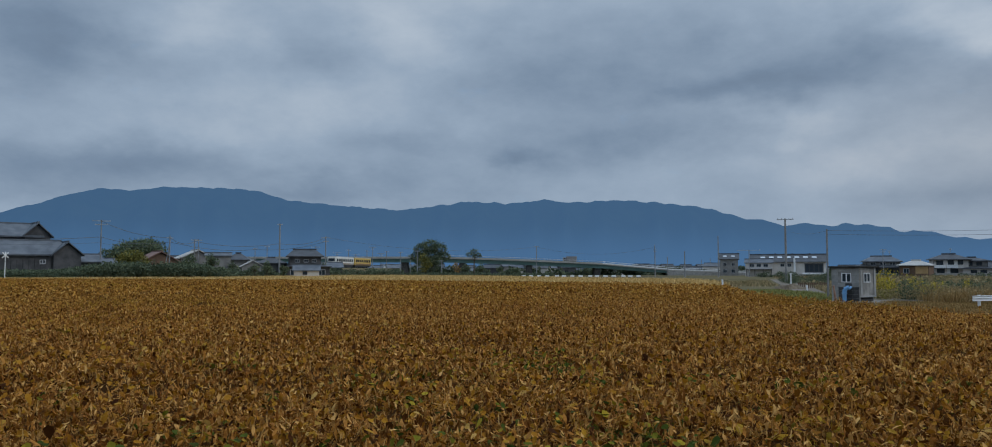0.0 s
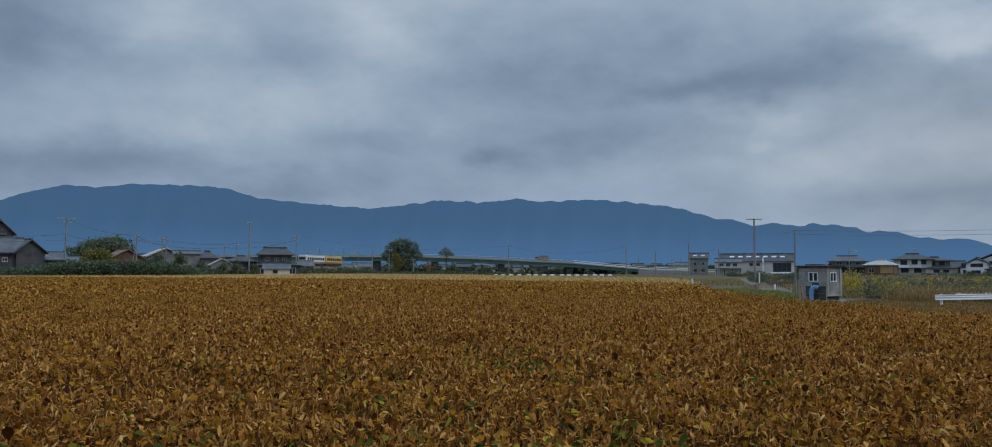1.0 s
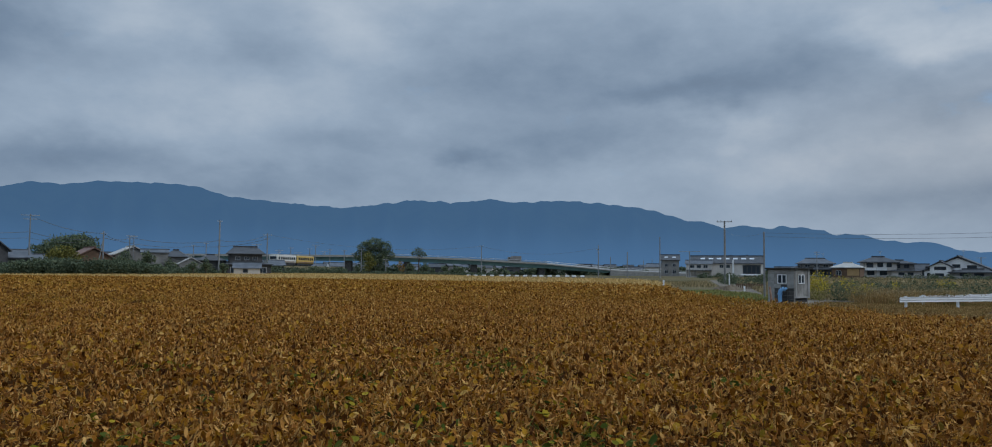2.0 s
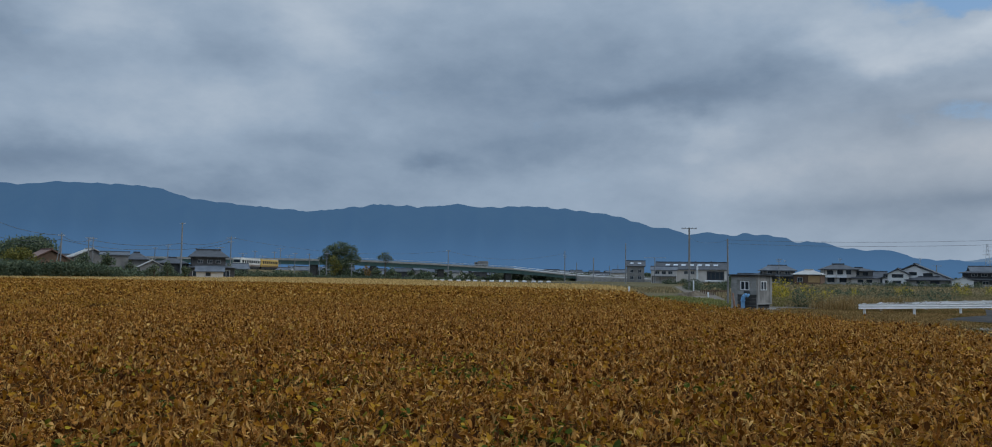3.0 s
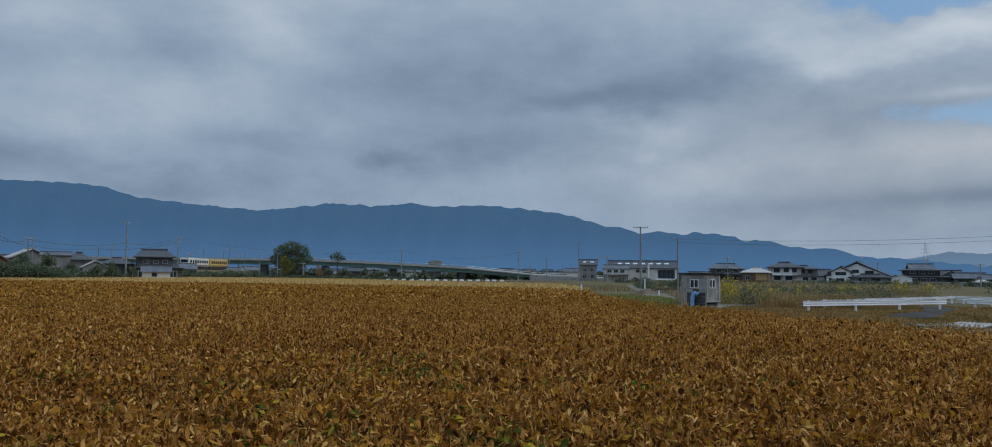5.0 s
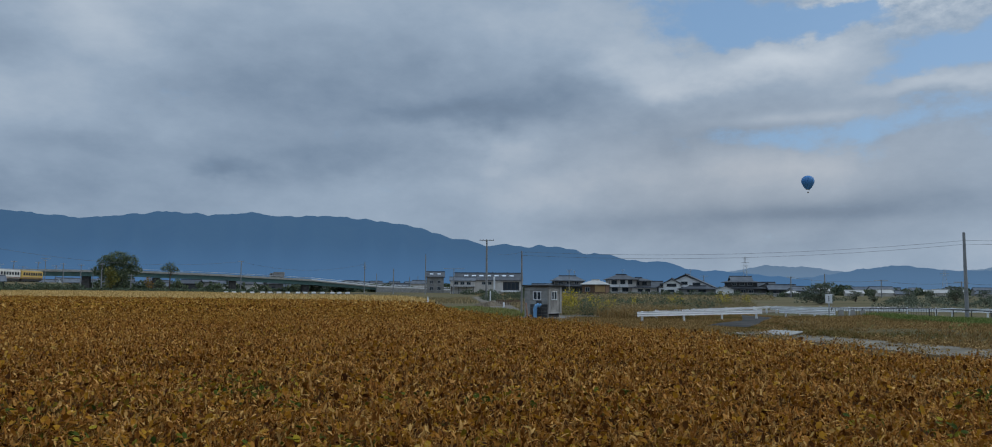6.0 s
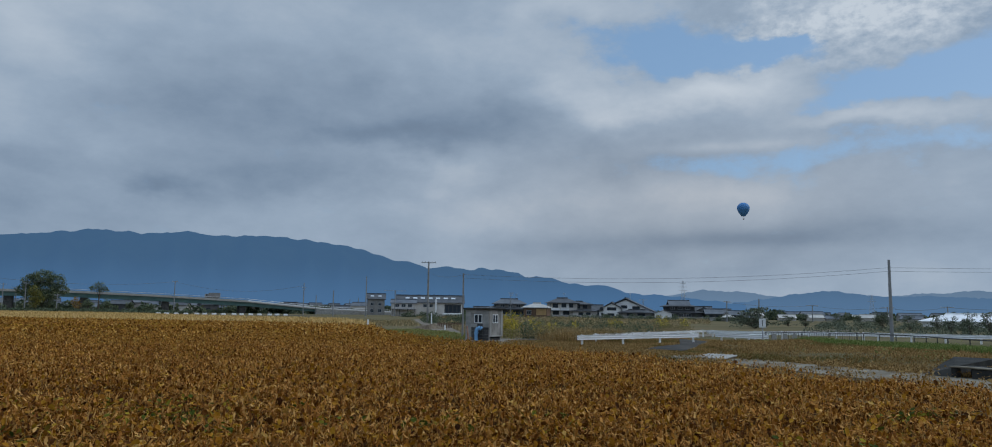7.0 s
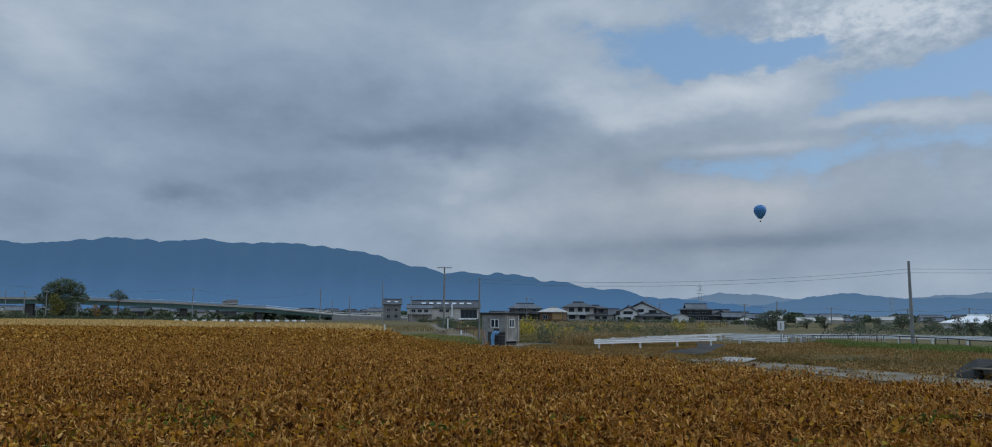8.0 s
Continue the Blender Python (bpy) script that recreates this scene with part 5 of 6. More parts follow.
for i, az in enumerate((-11.2, -9.9, -8.7, -7.6, -6.7)):
    h = house_at("shed", az, 345 + 6 * i, R2.uniform(-15, 15), "small far white building under the elevated road", "shed")
    add_body(h, gable(R2.uniform(4, 7), 5, 2.8, 4.0, 0, 0, 0, 0.3, 0.2), M_WHITEWALL, M_ROOF_PALE if i % 2 else M_TILE_GREY)
for az in (0.8, 2.0, 4.1, 6.2, 8.4):
    h = house_at("house", az, 470, R2.uniform(-15, 15), "small far house seen beneath the elevated road")
    add_body(h, gable(R2.uniform(6, 10), 6, 3.0, 4.4, 0, 0, 0, 0.4, 0.25), M_PLASTER, M_TILE_GREY)

for i in range(64):
    az = -12.5 + 28.5 * i / 64 + R2.uniform(-0.3, 0.3)
    d = R2.uniform(352, 470)
    h = house_at("house", az, d, R2.uniform(-30, 30), "small far house of the town behind the elevated road")
    tp = R2.uniform(3.0, 5.4)
    w = R2.uniform(5, 10)
    add_body(h, gable(w, 6, tp - 1.4, tp, 0, 0, 0, 0.4, 0.2), R2.choice((M_PLASTER, M_GREYWALL, M_WOODWALL, M_GREYWALL)), R2.choice((M_TILE, M_TILE_GREY, M_TILE_GREY, M_TILE)))
    if i % 2:
        window(h, R2.uniform(-1.2, 1.2), 0.9, 1.6, 1.2, -3.0, M_DARKMETAL)


# ---- elevated road ----
BY = 330.0
bridge = thing("elevated_road", (0, BY, 0), 0, "long elevated road on green steel girders sloping down to the plain", "bridge", "", "structure")
DECK = [(-120.0, 7.3), (-22.0, 7.35), (9.6, 6.35), (44.0, 4.8), (73.0, 2.25), (110.0, 0.9)]
for (x0, z0), (x1, z1) in zip(DECK[:-1], DECK[1:]):
    for nm, lo, hi, ya, yb, mat in (("deck", -0.42, 0.0, -4.6, 4.6, M_CONC), ("parapet", 0.0, 0.40, -4.6, -4.3, M_CONC if x0 < 40 else M_WHITE), ("girder", -1.95, -0.44, -3.9, -3.3, M_TEAL), ("girder", -1.95, -0.44, 3.3, 3.9, M_TEAL)):
        if nm == "girder" and x0 >= 72:
            continue
        bm = bmesh.new()
        lo1 = lo if not (nm == "girder" and x0 >= 44) else max(lo, -1.4)
        vs = [bm.verts.new(c) for c in ((x0, ya, z0 + lo), (x1, ya, z1 + lo1), (x1, yb, z1 + lo1), (x0, yb, z0 + lo), (x0, ya, z0 + hi), (x1, ya, z1 + hi), (x1, yb, z1 + hi), (x0, yb, z0 + hi))]
        for f in ((3, 2, 1, 0), (4, 5, 6, 7), (0, 1, 5, 4), (1, 2, 6, 5), (2, 3, 7, 6), (3, 0, 4, 7)):
            bm.faces.new([vs[i] for i in f])
        part(nm, bm, mat, bridge)
# the shadow under the deck is put into the piers' dark colour
for x, z in ((-108, 7.3), (-84, 7.3), (-58, 7.3), (-38, 7.3), (-14, 7.0), (13.8, 6.1), (42, 4.9)):
    part("pier", boxed(x - 1.3, x + 1.3, -3.0, 3.0, -0.1, z - 1.9, 0.15), M_STAIN_SHADE, bridge, "concrete pier coloured dark for the shade under the road")
bm = bmesh.new()
vs = [bm.verts.new(c) for c in ((71, -4.8, -0.1), (108, -4.8, -0.1), (108, 4.5, -0.1), (71, 4.5, -0.1), (71, -4.8, 1.85), (108, -4.8, 0.5), (108, 4.5, 0.5), (71, 4.5, 1.85))]
for f in ((3, 2, 1, 0), (4, 5, 6, 7), (0, 1, 5, 4), (1, 2, 6, 5), (2, 3, 7, 6), (3, 0, 4, 7)):
    bm.faces.new([vs[i] for i in f])
part("retaining_wall", bm, M_BLOCK, bridge, "grey concrete ramp wall")
for i in range(34):
    x = 20 + i * 2.6
    z = np.interp(x, [d[0] for d in DECK], [d[1] for d in DECK])
    part("rail_post", boxed(x - 0.06, x + 0.06, -4.5, -4.38, z + 0.36, z + 0.9), M_STEEL, bridge)
for (x0, z0), (x1, z1) in zip(DECK[1:-1], DECK[2:]):
    bm = bmesh.new()
    rod(bm, (x0, -4.45, z0 + 0.88), (x1, -4.45, z1 + 0.88), 0.09, None, 6)
    part("hand_rail", bm, M_WHITE if x0 > 40 else M_STEEL, bridge)
for i in range(15):
    x = 7.9 + i * 2.48 + (0.4 if i % 4 == 0 else 0)
    b = thing("road_barrier", (x, 236.0, 0.0), 0, "white block barrier in a row along the field road", "barrier", "white barriers in a row")
    part("block", boxed(-0.62, 0.62, -0.26, 0.26, 0.0, 0.52, 0.1), M_WHITE, b)
    part("foot", boxed(-0.68, 0.68, -0.34, 0.34, -0.05, 0.1), M_CONC, b)
sheet("road", [(-2, 238), (50, 238), (70, 244), (-2, 244)], 0.02, M_ASPHALT, "grey road along the far edge of the fields", "road")

truck = thing("truck", (31.0, BY - 1.6, 5.39), 2.6, "pale box truck driving on the elevated road", "truck")
truck.scale = (0.75, 0.75, 0.75)
part("box_body", boxed(-2.2, 3.4, -1.1, 1.1, 0.804, 3.3, 0.06), M_GREYWALL, truck)
part("cab", boxed(-4.2, -2.4, -1.05, 1.05, 0.8, 2.7, 0.15), M_GREYWALL, truck)
part("side_window", boxed(-3.9, -3.0, -1.09, -1.03, 1.8, 2.5), M_GLASS, truck)
part("chassis", boxed(-4.0, 3.2, -0.8, 0.8, 0.5, 0.8), M_DARKMETAL, truck)
for x in (-3.2, 1.2, 2.4):
    for y in (-0.9, 0.9):
        bm = bmesh.new()
        rod(bm, (x, y - 0.14, 0.45), (x, y + 0.14, 0.45), 0.45, None, 14)
        part("wheel", bm, M_DARKMETAL, truck)

# ---- railway and train ----
RAIL_A, RAIL_B = Vector((-56.5, 252.0)), Vector((-44.0, 341.0))
rail_dir = (RAIL_B - RAIL_A).normalized()
rail_turn = math.degrees(math.atan2(rail_dir.y, rail_dir.x)) - 90
bm = solid([(-6.5, -0.1), (6.5, -0.1), (2.6, 2.9), (-2.6, 2.9)], 0, 110)
emb = put("railway_embankment", bm, M_GROUND)
emb.matrix_basis = Matrix.LocRotScale((RAIL_A.x, RAIL_A.y, 0), Euler((0, 0, radians(rail_turn))), None)
tagged(emb, "low grassy railway embankment", "embankment", "", "structure")
slope = []
for i in range(80):
    k = R2.uniform(0, 110)
    o = R2.uniform(2.6, 7.0)
    p = RAIL_A + rail_dir * k + Vector((rail_dir.y, -rail_dir.x)) * o
    slope.append((p.x, p.y, R2.uniform(0.9, 1.9), (7.4 - o) * 0.62 * R2.uniform(0.8, 1.15)))
bush_row("embankment_scrub", slope, 60, 0.24, 0.6, M_SCRUB, "grey-green scrub on the railway embankment", "bushes")
tc = RAIL_A + rail_dir * 22
for name, k, paint, label in (("train_car", -1.0, M_TRAIN_W, "cream front car of the local train on the embankment"), ("train_car", 19.6, M_TRAIN_Y, "yellow rear car of the local train on the embankment")):
    p = tc + rail_dir * k
    car = thing(name, (p.x, p.y, 2.9), rail_turn, label, "train", "cars of one train")
    part("body", boxed(-1.45, 1.45, -9.6, 9.6, 1.0, 3.6, 0.18), paint, car)
    part("roof", boxed(-1.3, 1.3, -9.5, 9.5, 3.6, 3.85, 0.1), M_STEEL, car)
    part("underframe", boxed(-1.2, 1.2, -9.2, 9.2, 0.35, 0.98), M_DARKMETAL, car)
    part("stripe", boxed(1.44, 1.475, -9.4, 9.4, 1.25, 1.5), M_ROOF_BROWN, car)
    part("windscreen", boxed(-1.1, 1.1, -9.64, -9.55, 2.2, 3.1), M_GLASS, car)
    for i in range(8):
        y = -7.8 + i * 2.2
        for sx in (-1.48, 1.44):
            part("window", boxed(sx, sx + 0.04, y - 0.75, y + 0.75, 2.1, 3.0), M_GLASS, car)
    for y in (-7.2, -5.0, 5.0, 7.2):
        bm = bmesh.new()
        rod(bm, (-0.75, y, 0.42), (0.75, y, 0.42), 0.42, None, 14)
        part("wheel", bm, M_STEEL, car)


# ---- poles and cables ----
def pole(az, d, top_el, r=0.16, arms=(), label="grey concrete utility pole", lean=0.0, mat=None, caps=True, foot=0.0):
    """A tapered pole; arms are cross-arms: drop from the top, half width."""
    h = rise(top_el, d) - foot
    t = thing("utility_pole", spot(az, d, foot), -az, label, "pole", "utility poles")
    bm = bmesh.new()
    rod(bm, (0, 0, -0.3), (lean, 0, h), r, r * 0.62, 10)
    part("shaft", bm, mat or M_POLE, t)
    for drop, half in arms:
        part("cross_arm", boxed(-half + lean, half + lean, -0.06, 0.06, h - drop - 0.06, h - drop + 0.06), M_STEEL, t)
        for k in (-0.9, -0.45, 0.45, 0.9):
            bm = bmesh.new()
            rod(bm, (k * half + lean, 0, h - drop + 0.06), (k * half + lean, 0, h - drop + 0.24), 0.045, 0.03, 6)
            part("insulator", bm, M_STEEL, t)
    return spot(az, d, h + foot)


pA = pole(20.19, 124, 3.58, 0.19, ((0.15, 1.15),), "weathered utility pole with a wide cross-arm behind the hut", mat=M_WOODPOLE)
pB = pole(22.8, 54.3, 2.80, 0.075, (), "thin weathered pole standing beside the pump hut", mat=M_WOODPOLE)
pR = pole(51.66, 59.0, 3.74, 0.13, (), "stout grey concrete pole on the grassy bank")
pL = pole(-15.36, 225, 3.32, 0.26, ((0.3, 0.7),), "tall slender pole behind the farm houses")
p515 = pole(-12.2, 240, 2.48, 0.2, ((0.5, 1.3), (1.6, 0.9)), "utility pole with two cross-arms by the railway")
p160 = pole(-26.65, 215, 3.33, 0.2, ((0.3, 2.0), (1.2, 1.4)), "utility pole with wide cross-arms among the farms")
p268 = pole(-22.5, 200, 2.38, 0.18, ((0.6, 0.7),), "utility pole beside a leaning stay pole")
pole(-22.9, 200, 2.1, 0.16, (), "leaning stay pole propping the utility pole", lean=1.5)
pole(-20.95, 215, 2.15, 0.16, ((0.2, 0.8), (0.9, 0.6)), "utility pole with cross-arms among the farms")
pole(-20.7, 212, 2.15, 0.14, ((0.3, 0.8),), "utility pole with cross-arms among the farms")
pole(-17.0, 250, 1.6, 0.16, ((0.2, 0.7),), "short pole among the house roofs")
pole(-16.2, 245, 1.75, 0.16, ((0.2, 0.7),), "short pole among the house roofs")
for az, d, el in ((-10.6, 300, 1.55), (-9.3, 310, 1.5), (-7.9, 315, 1.45), (-6.9, 290, 1.4), (-5.7, 280, 1.5), (-3.95, 282, 0.8)):
    pole(az, d, el, 0.17, ((0.4, 0.9),), "railway line pole before the elevated road")
for az, d, el in ((-12.9, 262, 1.75), (-11.4, 300, 1.35), (-8.9, 318, 1.75), (-8.3, 330, 1.3), (-6.2, 300, 1.2), (-10.1, 322, 1.2)):
    pole(az, d, el, 0.15, ((0.3, 1.5), (1.0, 0.7)), "railway line pole with cross-arms before the elevated road")
for az, d, el, arms in ((2.94, 285, 1.79, ((0.1, 0.9),)), (11.4, 285, 1.87, ((1.6, 0.7), (2.4, 0.5))), (12.26, 310, 1.03, ()), (13.46, 240, 1.39, ()), (15.75, 240, 2.45, ()), (17.8, 265, 1.45, ((0.1, 3.6),)), (14.6, 420, 0.8, ()), (15.2, 420, 0.9, ())):
    pole(az, d, el, 0.2, arms, "slender grey pole beyond the fields")
pole(26.15, HD - 15, 1.42, 0.14, ((0.2, 0.8), (0.8, 0.6)), "aerial mast beside a house roof")
for az, d, el, arms in ((41.33, 230, 0.98, ((0.2, 1.0),)), (43.46, 200, 1.15, ()), (46.85, 260, 0.76, ((0.2, 1.8),)), (51.37, 230, 0.66, ((0.2, 1.6),)), (54.77, 220, 0.72, ((0.2, 1.5),)), (35.6, HD + 20, 1.05, ((0.3, 1.4),))):
    pole(az, d, el, 0.2, arms, "utility pole along the distant road")


def pylon(az, d, top, w):
    t = thing("transmission_tower", spot(az, d), -az, "tall grey lattice transmission tower on the plain", "pylon", "transmission towers")
    h = rise(top, d)
    for sx in (-1, 1):
        for sy in (-1, 1):
            bm = bmesh.new()
            rod(bm, (sx * w, sy * w, -1), (sx * w * 0.12, sy * w * 0.12, h), 0.3, 0.22, 5)
            part("leg", bm, M_STEEL, t)
    for i in range(9):
        k = i / 9
        a, b = w * (1 - 0.88 * k), w * (1 - 0.88 * (k + 1 / 9))
        bm = bmesh.new()
        rod(bm, (-a, -a, h * k), (b, -b, h * (k + 1 / 9)), 0.16, None, 4)
        rod(bm, (a, -a, h * k), (-b, -b, h * (k + 1 / 9)), 0.16, None, 4)
        part("brace", bm, M_STEEL, t)
    for i, k in enumerate((0.72, 0.82, 0.92)):
        part("cross_arm", boxed(-w * (1.3 - 0.15 * i), w * (1.3 - 0.15 * i), -0.25, 0.25, h * k - 0.25, h * k + 0.25), M_STEEL, t)


pylon(38.36, 1500, 2.37, 6.0)
pylon(50.45, 1700, 1.42, 6.0)

cable("cable", [pB - Vector((0, 0, 0.08)), pR - Vector((0, 0, 0.52))], 0.50, 0.008)
cable("cable", [pB - Vector((0, 0, 0.32)), pR - Vector((0, 0, 0.76))], 0.52, 0.008)
for dz in (0.52, 0.76):
    cable("cable", [pR - Vector((0, 0, dz)), spot(70, 75, 6.3 - dz)], 0.2, 0.008)
cable("cable", [pB - Vector((0, 0, 0.1)), pA - Vector((0, 0, 1.4))], 0.5, 0.008)
cable("cable", [p515 - Vector((0, 0, 0.4)), spot(2.94, 285, rise(1.75, 285)), spot(11.4, 285, rise(1.7, 285))], 2.6, 0.03)
cable("cable", [p160 - Vector((0, 0, 0.3)), p268 - Vector((0, 0, 0.5)), spot(-20.9, 215, rise(2.0, 215)), pL - Vector((0, 0, 5.5)), p515 - Vector((0, 0, 0.5))], 1.0, 0.05)
cable("cable", [spot(-40, 190, 9.0), p160 - Vector((0, 0, 4.2)), p268 - Vector((0, 0, 1.5)), spot(-17, 250, rise(1.5, 250)), p515 - Vector((0, 0, 1.6))], 1.0, 0.05)
cable("cable", [spot(-40, 188, 8.0), p160 - Vector((0, 0, 5.6)), spot(-22.9, 200, 8.0)], 0.8, 0.03)
cable("cable", [spot(41.33, 230, rise(0.9, 230)), spot(46.85, 260, rise(0.7, 260)), spot(51.37, 230, rise(0.6, 230)), spot(54.77, 220, rise(0.66, 220)), spot(62, 220, rise(0.7, 220))], 0.7, 0.03)


# ---- pump hut ----
HC = spot(24.70, 49.6)
hut = thing("pump_hut", HC, -30.5 - 24.47, "small grey concrete block pump hut with a flat dark roof", "hut")
hut.scale = (0.95, 0.95, 0.97)
HW, HDP, HH = 1.80, 1.80, 2.05
WX0, WX1, WZ0, WZ1, VY0, VY1 = -1.12, -0.50, 1.18, 1.74, 0.46, 1.16
# local frame: corner nearest the field at the origin; one face runs to -x, the other to +y
HUT_WALLS = [(-HW, WX0, 0.0, 0.12, 0, HH), (WX1, 0, 0.0, 0.12, 0, HH), (WX0, WX1, 0.0, 0.12, 0, WZ0), (WX0, WX1, 0.0, 0.12, WZ1, HH),
             (-0.12, 0, 0.12, VY0, 0.34, HH), (-0.12, 0, VY1, HDP, 0.34, HH), (-0.12, 0, VY0, VY1, 0.34, WZ0), (-0.12, 0, VY0, VY1, WZ1, HH),
             (-HW, -HW + 0.12, 0.12, HDP, 0, HH), (-HW + 0.12, -0.12, HDP - 0.12, HDP, 0, HH)]
for dims in HUT_WALLS:
    part("wall", boxed(*dims), M_HUT, hut, "weathered grey concrete wall")
part("floor_slab", boxed(-HW + 0.12, -0.12, 0.12, HDP - 0.12, 0, 0.2), M_STAIN_SHADE, hut)
part("roof", boxed(-HW - 0.14, 0.16, -0.16, HDP + 0.2, HH, HH + 0.10, 0.02), M_WETCONC, hut, "thin dark roof slab")
for i in range(9):
    for j in range(4):
        z0, x0 = 0.02 + i * 0.222, -HW + 0.01 + j * 0.447
        if x0 + 0.43 > WX0 and x0 < WX1 and z0 + 0.22 > WZ0 and z0 < WZ1:
            continue
        part("block", boxed(x0 + 0.006, x0 + 0.435, -0.018, 0.004, z0 + 0.006, z0 + 0.212, 0.006), M_STAIN_SHADE if (i < 4 and j >= 1) or (i < 6 and j == 2) else M_BLOCK, hut)
part("lintel", boxed(0.0, 0.03, -0.01, HDP, 0.30, 0.40, 0.008), M_BLOCK, hut)
part("pilaster", boxed(-0.02, 0.035, 0.1, 0.3, 0.41, HH - 0.02, 0.008), M_BLOCK, hut)
part("pilaster", boxed(-0.02, 0.035, HDP - 0.22, HDP, 0.41, HH - 0.02, 0.008), M_BLOCK, hut)


def hut_window(parent, m, w, h):
    bm = bmesh.new()
    for x0, x1, z0, z1 in ((0, w, 0, 0.045), (0, w, h - 0.045, h), (0, 0.04, 0.045, h - 0.045), (w - 0.04, w, 0.045, h - 0.045), (w / 2 - 0.025, w / 2 + 0.025, 0.045, h - 0.045)):
        box(bm, x0, x1, -0.04, 0.06, z0, z1)
    bmesh.ops.transform(bm, matrix=m, verts=bm.verts)
    fr = part("window", bm, M_WHITE, parent, "white-framed two-pane window")
    for x0, x1 in ((0.04, w / 2 - 0.025), (w / 2 + 0.025, w - 0.04)):
        bm = boxed(x0, x1, 0.0, 0.012, 0.045, h - 0.045)
        bmesh.ops.transform(bm, matrix=m, verts=bm.verts)
        part("pane", bm, M_GLASS, fr)


hut_window(hut, pose(WX0, 0, WZ0), WX1 - WX0, WZ1 - WZ0)
hut_window(hut, pose(0, VY0, WZ0, 0, 0, 90), VY1 - VY0, WZ1 - WZ0)
pad = put("hut_apron", boxed(-HW - 0.3, 1.2, -0.5, HDP + 0.6, -0.1, 0.05, 0.02), M_HUT)
pad.matrix_basis = hut.matrix_basis.copy()
tagged(pad, "low concrete pad under the pump hut", "pad", "", "structure")
pipe = thing("water_pipe", hut.matrix_basis @ Vector((-0.76, -0.34, 0.0)), -24.0, "bright blue bent water pipe standing before the hut", "pipe")
bm = bmesh.new()
rod(bm, (0, 0, 0), (0, 0, 0.60), 0.11, None, 16)
rod(bm, (0, 0, 0.59), (0.03, 0.0, 0.74), 0.115, 0.12, 16)
rod(bm, (0.03, 0.0, 0.73), (0.13, 0.0, 0.84), 0.12, 0.12, 16)
rod(bm, (0.12, 0.0, 0.83), (0.25, 0.0, 0.86), 0.12, 0.115, 16)
rod(bm, (0.24, 0.0, 0.86), (0.34, 0.0, 0.78), 0.12, 0.13, 16)
part("tube", bm, M_BLUE, pipe)
bm = bmesh.new()
rod(bm, (0, 0, 0.50), (0, 0, 0.56), 0.15, None, 16)
part("flange", bm, M_BLUE, pipe)
bm = bmesh.new()
rod(bm, (0, 0, -0.02), (0, 0, 0.06), 0.18, None, 16)
part("base_flange", bm, M_CONC, pipe)
stake = thing("marker_stake", spot(23.2, 47.5), 0, "leaning reddish wooden stake beside the hut", "stake")
bm = bmesh.new()
rod(bm, (0.06, 0, -0.1), (-0.06, 0, 1.0), 0.06, 0.05, 6)
part("shaft", bm, M_REDWOOD, stake)


# ---- markers, mound, rails, fence ----
def marker(az, d, h, w=0.1):
    t = thing("marker_post", spot(az, d), -az, "short white concrete marker post at the field edge", "post", "white marker posts")
    part("shaft", boxed(-w, w, -w, w, -0.1, h, 0.03), M_WHITE, t)
    part("cap", boxed(-w * 1.1, w * 1.1, -w * 1.1, w * 1.1, h, h + 0.05, 0.02), M_WHITE, t)


marker(20.48, 112, 1.5, 0.09)
marker(21.48, 78, 0.45, 0.075)
marker(16.0, 72, 1.0, 0.08)
mx, my = np.meshgrid(np.linspace(-1, 1, 26), np.linspace(-1, 1, 14))
mz = 0.62 * np.clip(1 - mx ** 2 - my ** 2, 0, 1) * (0.8 + 0.25 * np.sin(mx * 7) * np.cos(my * 5)) + RNG.normal(0, 0.03, mx.shape) - 0.05
c = spot(20.4, 84)
idx = np.arange(mx.size).reshape(mx.shape)
quads = np.stack([idx[:-1, :-1], idx[:-1, 1:], idx[1:, 1:], idx[1:, :-1]], -1).reshape(-1, 4)
tagged(raw_mesh("soil_mound", np.stack([c.x + mx.ravel() * 1.9, c.y + my.ravel() * 1.6, mz.ravel()], 1), quads, M_MOUND), "low heap of grey-brown soil by the road", "mound")


def guard_rail(points, top, posts, label, beams=1, deep=0.27):
    """A white steel guard rail: a ribbed beam on posts; points in plan."""
    a, b = Vector((*points[0], 0)), Vector((*points[1], 0))
    length = (b - a).length
    t = thing("guard_rail", a, math.degrees(math.atan2(b.y - a.y, b.x - a.x)), label, "guard rail", "white guard rails")
    for i in range(beams):
        z = top - i * 0.36
        prof = [(x, z - deep * k) for x, k in ((0.0, 0.0), (-0.07, 0.13), (-0.07, 0.32), (-0.02, 0.48), (-0.07, 0.65), (-0.07, 0.87), (0.0, 1.0), (0.02, 0.94), (-0.04, 0.81), (-0.04, 0.68), (0.01, 0.48), (-0.04, 0.29), (-0.04, 0.16), (0.02, 0.06))]
        bm = solid(prof, 0.0, length)
        bmesh.ops.transform(bm, matrix=Matrix.Rotation(radians(-90), 4, "Z"), verts=bm.verts)
        part("beam", bm, M_WHITE, t)
    for i in range(posts):
        x = 0.5 + (length - 1.0) * i / max(1, posts - 1)
        bm = bmesh.new()
        rod(bm, (x, 0.12, -0.2), (x, 0.12, top + 0.03), 0.07, None, 10)
        part("post", bm, M_WHITE, t)
    return t


